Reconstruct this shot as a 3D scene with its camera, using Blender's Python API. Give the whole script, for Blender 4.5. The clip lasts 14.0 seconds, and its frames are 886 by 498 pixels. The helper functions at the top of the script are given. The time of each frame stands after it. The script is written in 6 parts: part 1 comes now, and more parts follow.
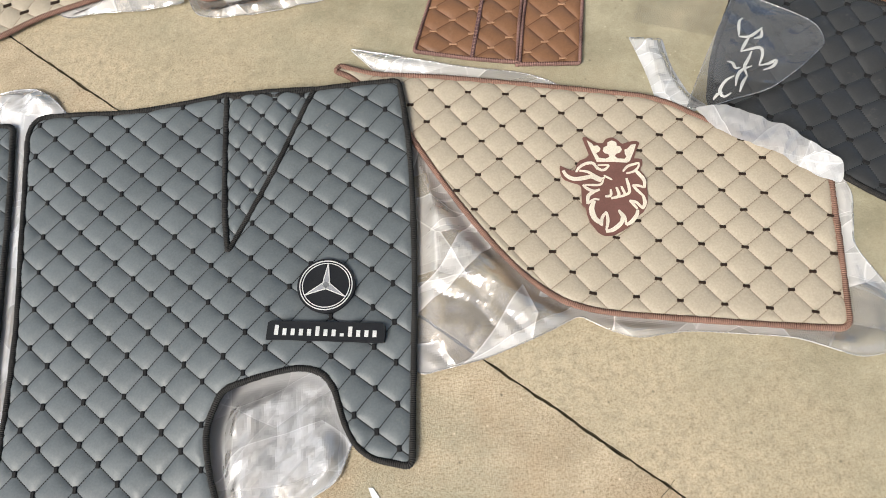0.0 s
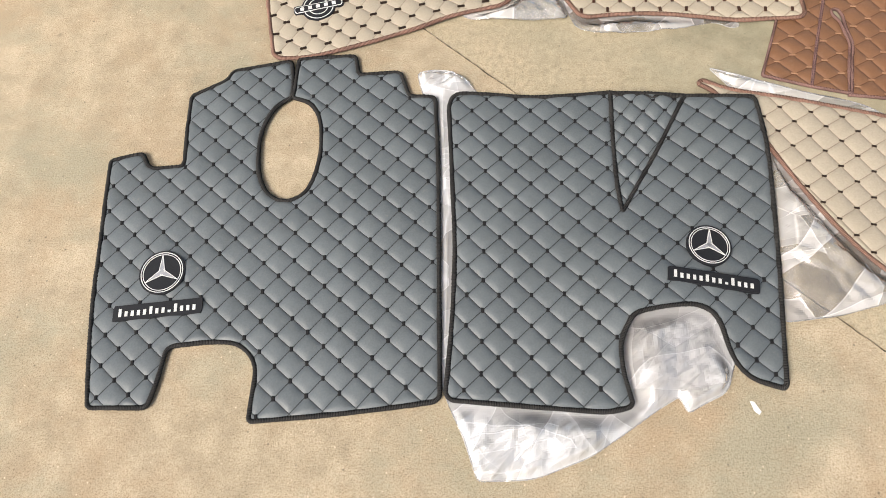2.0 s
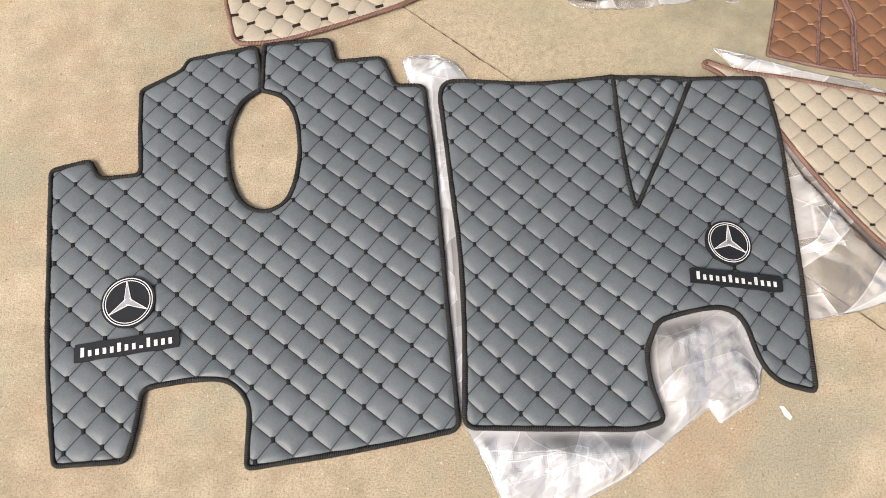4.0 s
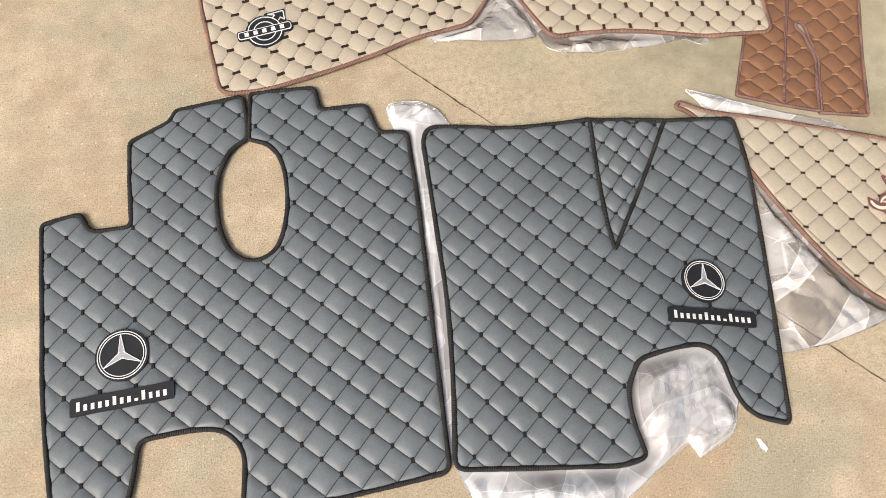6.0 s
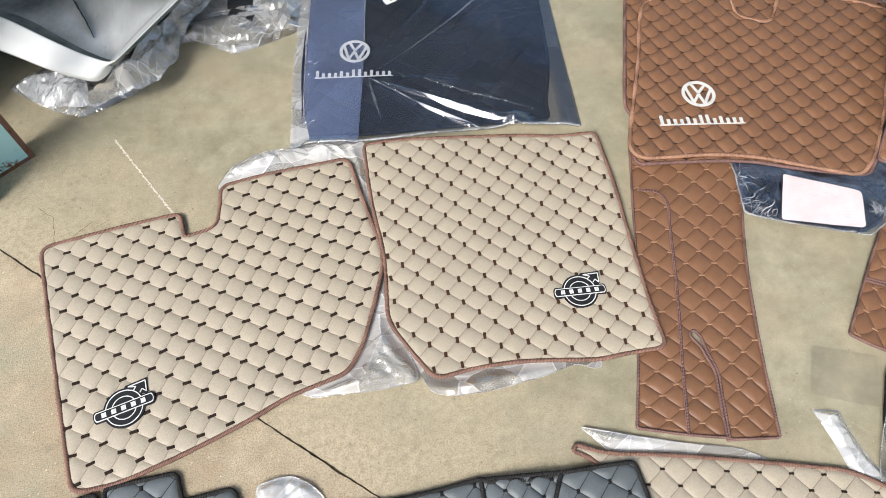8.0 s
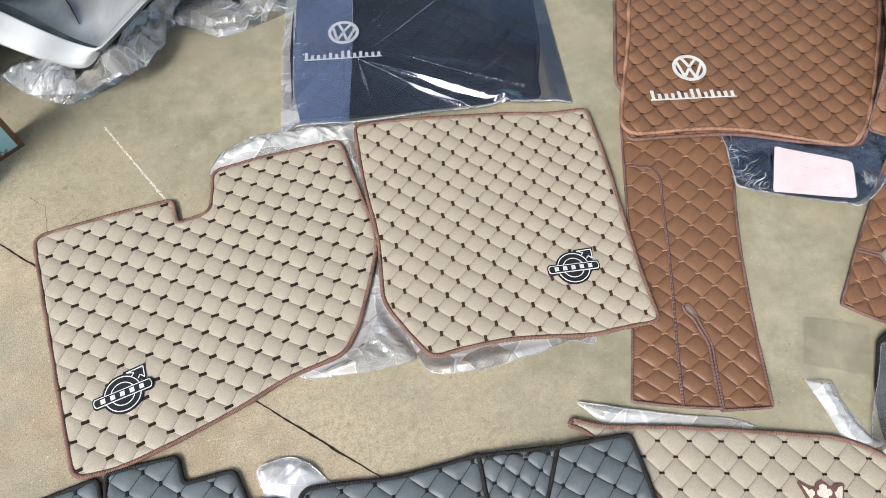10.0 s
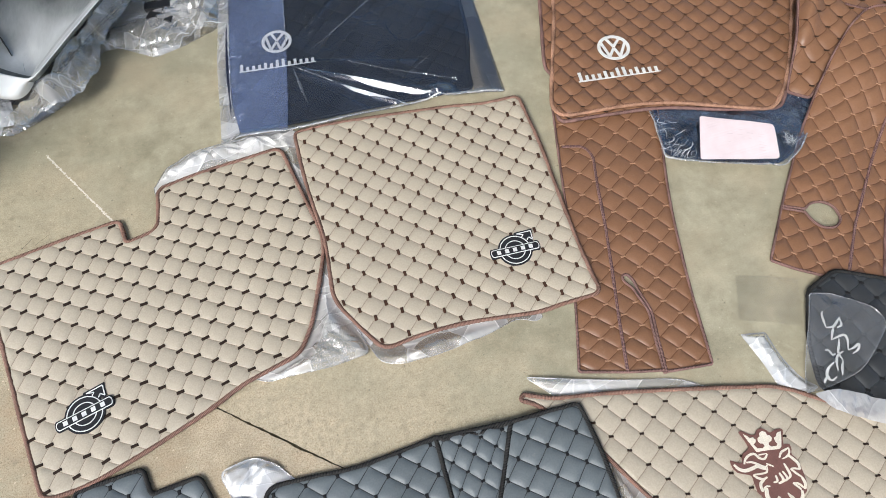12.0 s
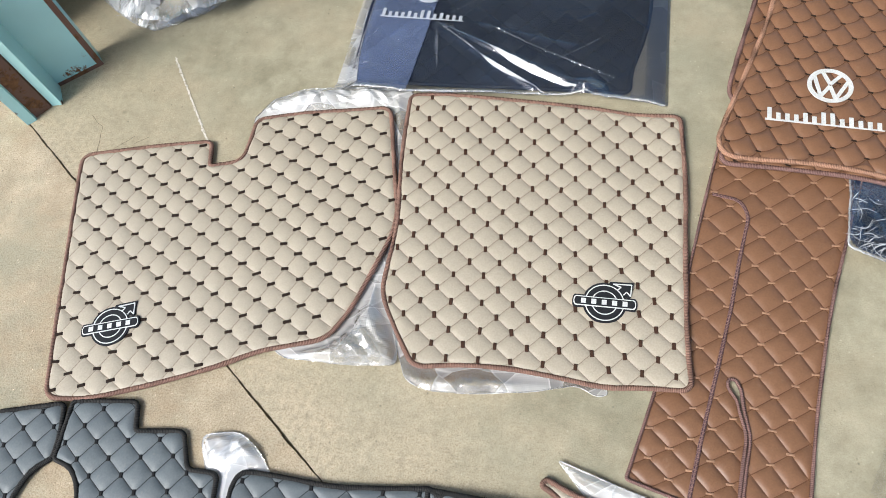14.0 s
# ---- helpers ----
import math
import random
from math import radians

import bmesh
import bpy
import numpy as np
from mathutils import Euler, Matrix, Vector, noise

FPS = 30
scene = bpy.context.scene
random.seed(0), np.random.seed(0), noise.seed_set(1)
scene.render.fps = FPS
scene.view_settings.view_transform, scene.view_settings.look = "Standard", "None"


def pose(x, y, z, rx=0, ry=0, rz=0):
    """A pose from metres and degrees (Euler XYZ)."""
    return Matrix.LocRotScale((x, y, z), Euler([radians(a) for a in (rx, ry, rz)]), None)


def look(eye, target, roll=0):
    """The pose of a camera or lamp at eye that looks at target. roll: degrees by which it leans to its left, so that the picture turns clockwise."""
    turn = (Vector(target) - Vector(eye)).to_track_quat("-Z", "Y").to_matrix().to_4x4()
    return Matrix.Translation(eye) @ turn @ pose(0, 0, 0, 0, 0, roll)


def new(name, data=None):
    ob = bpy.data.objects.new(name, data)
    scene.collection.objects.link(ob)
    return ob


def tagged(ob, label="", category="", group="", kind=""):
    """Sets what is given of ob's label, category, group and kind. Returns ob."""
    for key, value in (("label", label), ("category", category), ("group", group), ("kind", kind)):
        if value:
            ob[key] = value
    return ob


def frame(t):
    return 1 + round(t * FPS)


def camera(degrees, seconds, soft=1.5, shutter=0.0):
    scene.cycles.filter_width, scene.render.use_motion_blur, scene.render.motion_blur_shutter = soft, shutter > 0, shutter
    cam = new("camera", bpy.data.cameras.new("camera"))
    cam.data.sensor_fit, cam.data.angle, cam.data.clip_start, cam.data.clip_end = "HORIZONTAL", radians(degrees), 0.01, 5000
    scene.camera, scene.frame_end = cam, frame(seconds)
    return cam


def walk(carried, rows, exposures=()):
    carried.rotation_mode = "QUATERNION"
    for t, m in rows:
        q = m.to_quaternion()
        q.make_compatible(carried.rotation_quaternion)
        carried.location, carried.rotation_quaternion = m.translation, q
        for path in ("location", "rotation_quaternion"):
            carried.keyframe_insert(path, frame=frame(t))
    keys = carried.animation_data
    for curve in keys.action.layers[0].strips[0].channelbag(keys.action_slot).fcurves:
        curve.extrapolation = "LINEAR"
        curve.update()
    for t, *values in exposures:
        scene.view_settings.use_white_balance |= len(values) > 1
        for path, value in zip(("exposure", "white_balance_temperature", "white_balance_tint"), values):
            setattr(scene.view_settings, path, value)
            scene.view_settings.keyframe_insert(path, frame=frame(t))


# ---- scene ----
from mathutils.geometry import tessellate_polygon

SKY_STRENGTH, SUN_STRENGTH, EXPOSURE = 0.125, 2.3, 0.62
cam = camera(67.5, 14.0, soft=0.85)
PATH = [
    (0, (0.844, -0.026, 1.144), (0.779, 0.658, -0.734), -12.5),
    (0.2, (0.676, -0.059, 1.192), (0.645, 0.383, 0.077), -11.17),
    (0.3, (0.585, -0.054, 1.236), (0.549, 0.366, 0.113), -12.44),
    (0.5, (0.468, -0.09, 1.276), (0.37, 0.586, -0.604), -15.8),
    (0.7, (0.385, -0.12, 1.312), (0.354, 0.257, 0.173), -10.83),
    (0.8, (0.343, -0.136, 1.324), (0.304, 0.247, 0.188), -10.24),
    (1, (0.331, -0.169, 1.345), (0.191, 0.515, -0.529), -13.3),
    (1.2, (0.31, -0.209, 1.389), (0.217, 0.24, 0.28), -11.77),
    (1.3, (0.299, -0.236, 1.417), (0.189, 0.236, 0.319), -12.19),
    (1.5, (0.259, -0.302, 1.456), (0.057, 0.514, -0.358), -12.0),
    (1.7, (0.208, -0.309, 1.464), (0.072, 0.152, 0.364), -14.39),
    (1.8, (0.166, -0.296, 1.468), (0.051, 0.176, 0.371), -12.09),
    (2, (0.091, -0.274, 1.449), (-0.048, 0.511, -0.385), -9.5),
    (2.2, (0.013, -0.224, 1.428), (-0.039, 0.205, 0.308), -8.03),
    (2.3, (-0.017, -0.199, 1.416), (-0.061, 0.222, 0.293), -7.7),
    (2.5, (-0.053, -0.174, 1.398), (-0.093, 0.507, -0.482), -5.9),
    (2.7, (-0.055, -0.152, 1.389), (-0.048, 0.241, 0.255), -2.16),
    (2.8, (-0.056, -0.146, 1.382), (-0.037, 0.247, 0.248), -0.53),
    (3, (-0.061, -0.132, 1.375), (-0.015, 0.52, -0.515), 0.6),
    (3.2, (-0.062, -0.119, 1.367), (-0.034, 0.275, 0.234), 0.85),
    (5.3, (-0.099, -0.097, 1.379), (-0.035, 0.292, 0.246), 5.77),
    (5.5, (-0.095, -0.093, 1.382), (0.013, 0.545, -0.511), 5.9),
    (5.8, (-0.089, -0.076, 1.397), (-0.02, 0.315, 0.264), 5.84),
    (6, (-0.08, -0.035, 1.439), (0.041, 0.628, -0.444), 5.5),
    (6.2, (-0.068, -0.012, 1.478), (-0.013, 0.43, 0.364), 2.1),
    (6.4, (-0.007, 0.018, 1.496), (0.064, 0.503, 0.4), 3.35),
    (6.5, (0.019, 0.043, 1.502), (0.126, 0.893, -0.305), 2.2),
    (6.7, (0.094, 0.111, 1.528), (0.123, 0.647, 0.455), 0.18),
    (7, (0.164, 0.181, 1.523), (0.174, 1.117, -0.244), -0.5),
    (7.2, (0.205, 0.233, 1.526), (0.21, 0.787, 0.461), -1.7),
    (7.3, (0.208, 0.258, 1.52), (0.235, 0.806, 0.453), -0.43),
    (7.5, (0.225, 0.334, 1.51), (0.32, 1.199, -0.291), 0.9),
    (7.7, (0.228, 0.425, 1.518), (0.305, 0.934, 0.433), 1.37),
    (7.8, (0.233, 0.475, 1.537), (0.324, 1.0, 0.462), 1.75),
    (8, (0.245, 0.512, 1.572), (0.453, 1.481, -0.165), 1.6),
    (8.2, (0.275, 0.521, 1.599), (0.433, 1.122, 0.572), 1.83),
    (8.3, (0.278, 0.513, 1.595), (0.439, 1.118, 0.571), 1.37),
    (8.5, (0.278, 0.502, 1.591), (0.541, 1.507, -0.118), 1.2),
    (8.8, (0.249, 0.502, 1.587), (0.397, 1.087, 0.55), 2.17),
    (9, (0.237, 0.498, 1.581), (0.46, 1.456, -0.16), 1.5),
    (9.2, (0.232, 0.504, 1.579), (0.359, 1.069, 0.528), 1.53),
    (11.3, (0.289, 0.482, 1.564), (0.42, 1.028, 0.504), -1.44),
    (11.5, (0.286, 0.468, 1.569), (0.508, 1.384, -0.195), -1.7),
    (11.8, (0.298, 0.454, 1.584), (0.443, 0.995, 0.523), -1.0),
    (12, (0.334, 0.442, 1.615), (0.599, 1.34, -0.152), -1.3),
    (12.2, (0.393, 0.422, 1.624), (0.586, 0.977, 0.578), -0.73),
    (12.3, (0.439, 0.428, 1.634), (0.633, 0.978, 0.586), -2.02),
    (12.5, (0.547, 0.413, 1.627), (0.907, 1.384, -0.084), -2.5),
    (12.7, (0.677, 0.424, 1.608), (0.876, 1.009, 0.58), -3.99),
    (12.8, (0.732, 0.442, 1.609), (0.926, 1.017, 0.574), -3.61),
    (13, (0.801, 0.464, 1.592), (1.082, 1.417, -0.143), -4.1),
    (13.2, (0.798, 0.492, 1.552), (0.901, 1.052, 0.495), -5.43),
    (13.3, (0.784, 0.524, 1.524), (0.839, 1.066, 0.455), -6.71),
    (13.5, (0.723, 0.575, 1.474), (0.687, 1.485, -0.307), -8.2),
    (13.7, (0.684, 0.619, 1.455), (0.584, 1.162, 0.389), -12.02),
    (13.8, (0.656, 0.625, 1.436), (0.526, 1.174, 0.377), -12.84),
    (14, (0.606, 0.637, 1.411), (0.331, 1.502, -0.371), -14.5),
]
walk(cam, [(t, look(eye, target, roll)) for t, eye, target, roll in PATH], [
    (0, EXPOSURE - 0.20, 6600, 7), (0.6, EXPOSURE - 0.10, 6650, 8), (1.5, EXPOSURE - 0.08, 6750, 9), (3.0, EXPOSURE - 0.09, 6720, 11), (5.5, EXPOSURE - 0.07, 6830, 12), (6.5, EXPOSURE - 0.08, 6830, 12),
    (7.5, EXPOSURE - 0.08, 6400, 9), (9.0, EXPOSURE - 0.18, 6080, 7), (12.0, EXPOSURE - 0.22, 6000, 7), (13, EXPOSURE - 0.08, 6080, 7), (14, EXPOSURE - 0.10, 6000, 6)])

# ---------------------------------------------------------------- world and light
world = bpy.data.worlds.new("overcast_sky")
scene.world = world
world.use_nodes = True
_wn = world.node_tree.nodes
_sky = _wn.new("ShaderNodeTexSky")
_sky.sky_type, _sky.sun_disc = "NISHITA", False
_sky.sun_elevation, _sky.sun_rotation = radians(45), radians(226)
_sky.air_density, _sky.dust_density, _sky.ozone_density = 1.0, 4.0, 1.0
world.node_tree.links.new(_sky.outputs[0], _wn["Background"].inputs[0])
_wn["Background"].inputs[1].default_value = SKY_STRENGTH
sun_data = bpy.data.lights.new("hazy_sun", "SUN")
sun_data.energy, sun_data.angle, sun_data.color = SUN_STRENGTH, radians(24), (1.0, 0.97, 0.93)
sun_lamp = new("hazy_sun", sun_data)
sun_lamp.matrix_world = look((0, 0, 6), (0.51, 0.49, 5.293))


# ---------------------------------------------------------------- materials
def material(name, rough=0.5, metal=0.0, spec=0.5):
    m = bpy.data.materials.new(name)
    m.use_nodes = True
    b = m.node_tree.nodes["Principled BSDF"]
    b.inputs["Roughness"].default_value = rough
    b.inputs["Metallic"].default_value = metal
    b.inputs["Specular IOR Level"].default_value = spec
    return m, m.node_tree.nodes, m.node_tree.links, b


def noise_node(nodes, links, scale, detail=4.0, rough=0.55, dim=None, coord="Object"):
    tc = nodes.new("ShaderNodeTexCoord")
    n = nodes.new("ShaderNodeTexNoise")
    n.inputs["Scale"].default_value, n.inputs["Detail"].default_value, n.inputs["Roughness"].default_value = scale, detail, rough
    if dim:
        mp = nodes.new("ShaderNodeMapping")
        mp.inputs["Scale"].default_value = dim
        links.new(tc.outputs[coord], mp.inputs[0])
        links.new(mp.outputs[0], n.inputs["Vector"])
    else:
        links.new(tc.outputs[coord], n.inputs["Vector"])
    return n


def ramp(nodes, links, source, stops):
    r = nodes.new("ShaderNodeValToRGB")
    e = r.color_ramp.elements
    while len(e) < len(stops):
        e.new(0.5)
    for k, (p, c) in enumerate(stops):
        e[k].position, e[k].color = p, (*c, 1)
    links.new(source, r.inputs[0])
    return r


def mixed(nodes, links, fac, a, b, mode="MIX"):
    x = nodes.new("ShaderNodeMix")
    x.data_type, x.blend_type = "RGBA", mode
    for sock, v in ((0, fac), (6, a), (7, b)):
        if isinstance(v, (int, float)):
            x.inputs[sock].default_value = v
        elif isinstance(v, tuple):
            x.inputs[sock].default_value = (*v, 1)
        else:
            links.new(v, x.inputs[sock])
    return x.outputs[2]


def bump(nodes, links, height, strength, dist, normal_in=None):
    b = nodes.new("ShaderNodeBump")
    b.inputs["Strength"].default_value, b.inputs["Distance"].default_value = strength, dist
    links.new(height, b.inputs["Height"])
    if normal_in is not None:
        links.new(normal_in, b.inputs["Normal"])
    return b.outputs[0]


def scaled(c, k):
    return tuple(min(1.0, v * k) for v in c)


def leatherette(name, col, rough=0.48, grain=0.22, spec=0.4, vary=0.16):
    """Embossed synthetic leather: fine grain, soft blotches and light dust."""
    m, n, l, b = material(name, rough, spec=spec)
    blot = noise_node(n, l, 7.0, 5.0)
    fine = noise_node(n, l, 260.0, 3.0)
    c1 = ramp(n, l, blot.outputs[0], [(0.3, scaled(col, 1 - vary)), (0.7, scaled(col, 1 + vary))])
    c2 = mixed(n, l, 0.35, c1.outputs[0], ramp(n, l, fine.outputs[0], [(0.3, scaled(col, 0.72)), (0.7, scaled(col, 1.25))]).outputs[0])
    dust = noise_node(n, l, 55.0, 6.0, 0.7)
    dmask = ramp(n, l, dust.outputs[0], [(0.6, (0, 0, 0)), (0.8, (0.16, 0.16, 0.16))])
    c3 = mixed(n, l, dmask.outputs[0], c2, (0.42, 0.37, 0.3))
    l.new(c3, b.inputs["Base Color"])
    rr = ramp(n, l, blot.outputs[0], [(0.2, (rough - 0.07,) * 3), (0.8, (rough + 0.1,) * 3)])
    l.new(rr.outputs[0], b.inputs["Roughness"])
    wr = noise_node(n, l, 40.0, 2.0)
    nb = bump(n, l, wr.outputs[0], 0.25, 0.002)
    l.new(bump(n, l, fine.outputs[0], grain, 0.0006, nb), b.inputs["Normal"])
    return m


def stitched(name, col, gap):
    """Thread sunk in a quilting groove: short stitches with a darker tone of the leather between them. The UV map
    counts cells.
    """
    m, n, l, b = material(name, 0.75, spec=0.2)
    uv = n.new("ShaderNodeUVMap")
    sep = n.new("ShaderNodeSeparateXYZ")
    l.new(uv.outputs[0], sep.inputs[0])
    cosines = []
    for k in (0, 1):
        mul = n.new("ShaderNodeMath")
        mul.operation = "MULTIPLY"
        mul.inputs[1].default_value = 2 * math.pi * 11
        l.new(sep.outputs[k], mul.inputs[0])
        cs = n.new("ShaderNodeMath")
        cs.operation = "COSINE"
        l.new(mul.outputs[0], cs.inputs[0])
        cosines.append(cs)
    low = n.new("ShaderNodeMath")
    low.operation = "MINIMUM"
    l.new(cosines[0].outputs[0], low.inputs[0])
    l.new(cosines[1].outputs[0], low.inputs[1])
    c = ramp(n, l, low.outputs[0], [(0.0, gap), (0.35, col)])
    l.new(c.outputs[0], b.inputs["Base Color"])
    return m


def fabric(name, col, rough=0.85, rib=900.0):
    m, n, l, b = material(name, rough, spec=0.25)
    f = noise_node(n, l, rib, 2.0)
    g = noise_node(n, l, 30.0, 4.0)
    c = mixed(n, l, 0.5, ramp(n, l, f.outputs[0], [(0.3, scaled(col, 0.55)), (0.7, scaled(col, 1.35))]).outputs[0],
              ramp(n, l, g.outputs[0], [(0.3, scaled(col, 0.8)), (0.7, scaled(col, 1.2))]).outputs[0])
    l.new(c, b.inputs["Base Color"])
    l.new(bump(n, l, f.outputs[0], 0.5, 0.0008), b.inputs["Normal"])
    return m


def overlock(name, col):
    """Overlocked edge: slanting loops of thread round a band. The UV map counts stitches along the edge."""
    m, n, l, b = material(name, 0.7, spec=0.3)
    uv = n.new("ShaderNodeUVMap")
    w = n.new("ShaderNodeTexWave")
    w.wave_type, w.bands_direction = "BANDS", "X"
    w.inputs["Scale"].default_value, w.inputs["Distortion"].default_value, w.inputs["Detail"].default_value, w.inputs["Detail Scale"].default_value = 0.32, 1.1, 2.0, 1.6
    l.new(uv.outputs[0], w.inputs["Vector"])
    f = noise_node(n, l, 500.0, 2.0)
    g = noise_node(n, l, 22.0, 4.0)
    c = mixed(n, l, 0.6, ramp(n, l, w.outputs[0], [(0.15, scaled(col, 0.35)), (0.75, scaled(col, 1.7))]).outputs[0],
              ramp(n, l, g.outputs[0], [(0.3, scaled(col, 0.7)), (0.72, scaled(col, 1.5))]).outputs[0])
    c = mixed(n, l, 0.3, c, ramp(n, l, f.outputs[0], [(0.3, scaled(col, 0.4)), (0.7, scaled(col, 1.6))]).outputs[0])
    l.new(c, b.inputs["Base Color"])
    l.new(bump(n, l, w.outputs[0], 0.8, 0.0012), b.inputs["Normal"])
    return m


def film(name, tint=(1.0, 1.0, 1.0), milk=0.10, rough=0.08, layers=3.5, haze_col=(0.88, 0.89, 0.92), ply_glare=0.2, size=16.0, relief=0.6, stretch=1.0):
    """Clear polythene: see-through with gloss by Fresnel; random cells are whitened as doubled plies and as painted sky
    glare.
    """
    m = bpy.data.materials.new(name)
    m.use_nodes = True
    n, l = m.node_tree.nodes, m.node_tree.links
    n.clear()
    out = n.new("ShaderNodeOutputMaterial")
    tr = n.new("ShaderNodeBsdfTransparent")
    tr.inputs[0].default_value = (*tint, 1)
    gl = n.new("ShaderNodeBsdfGlossy")
    gl.inputs["Color"].default_value = (1, 1, 1, 1)
    gl.inputs["Roughness"].default_value = rough
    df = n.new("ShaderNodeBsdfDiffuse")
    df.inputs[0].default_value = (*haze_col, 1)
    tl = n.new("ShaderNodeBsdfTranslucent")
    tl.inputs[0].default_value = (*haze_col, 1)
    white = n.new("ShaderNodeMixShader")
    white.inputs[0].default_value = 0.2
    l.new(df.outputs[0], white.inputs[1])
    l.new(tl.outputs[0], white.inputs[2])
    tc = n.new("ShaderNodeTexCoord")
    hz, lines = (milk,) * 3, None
    warp = n.new("ShaderNodeTexNoise")
    warp.inputs["Scale"].default_value, warp.inputs["Detail"].default_value = size * 0.5, 2.0
    l.new(tc.outputs["Object"], warp.inputs["Vector"])
    bent = n.new("ShaderNodeMix")
    bent.data_type, bent.blend_type = "RGBA", "LINEAR_LIGHT"
    bent.inputs[0].default_value = 0.35 / size
    l.new(tc.outputs["Object"], bent.inputs[6])
    l.new(warp.outputs["Color"], bent.inputs[7])
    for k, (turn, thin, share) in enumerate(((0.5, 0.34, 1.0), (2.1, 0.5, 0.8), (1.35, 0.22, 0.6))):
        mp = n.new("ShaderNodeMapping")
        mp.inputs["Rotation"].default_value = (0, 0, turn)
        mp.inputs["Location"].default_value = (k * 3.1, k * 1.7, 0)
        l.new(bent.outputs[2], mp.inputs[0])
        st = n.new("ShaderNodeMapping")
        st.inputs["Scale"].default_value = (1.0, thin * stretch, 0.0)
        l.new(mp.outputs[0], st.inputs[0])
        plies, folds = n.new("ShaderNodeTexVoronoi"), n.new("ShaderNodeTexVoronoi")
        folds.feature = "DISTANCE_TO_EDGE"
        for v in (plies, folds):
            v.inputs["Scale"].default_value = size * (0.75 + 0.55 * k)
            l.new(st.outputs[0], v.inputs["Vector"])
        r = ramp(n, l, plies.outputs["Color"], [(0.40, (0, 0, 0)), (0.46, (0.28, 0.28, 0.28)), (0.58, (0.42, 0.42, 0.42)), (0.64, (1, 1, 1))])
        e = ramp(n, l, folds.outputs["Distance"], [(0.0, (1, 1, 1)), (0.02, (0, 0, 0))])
        hz = mixed(n, l, ply_glare * share, hz, r.outputs[0], "ADD")
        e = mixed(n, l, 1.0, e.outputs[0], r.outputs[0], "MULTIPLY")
        hz = mixed(n, l, ply_glare, hz, e, "ADD")
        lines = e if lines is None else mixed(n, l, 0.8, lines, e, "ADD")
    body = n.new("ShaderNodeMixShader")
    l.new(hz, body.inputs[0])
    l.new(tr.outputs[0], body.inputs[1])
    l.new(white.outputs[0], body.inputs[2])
    fr = n.new("ShaderNodeFresnel")
    fr.inputs[0].default_value = 1.5
    nb = bump(n, l, lines, relief, 0.003)
    for node in (fr, gl, df):
        l.new(nb, node.inputs["Normal"])
    top = n.new("ShaderNodeMixShader")
    dbl = n.new("ShaderNodeMath")
    dbl.operation, dbl.use_clamp = "MULTIPLY", True
    dbl.inputs[1].default_value = layers
    l.new(fr.outputs[0], dbl.inputs[0])
    l.new(dbl.outputs[0], top.inputs[0])
    l.new(body.outputs[0], top.inputs[1])
    l.new(gl.outputs[0], top.inputs[2])
    l.new(top.outputs[0], out.inputs[0])
    return m


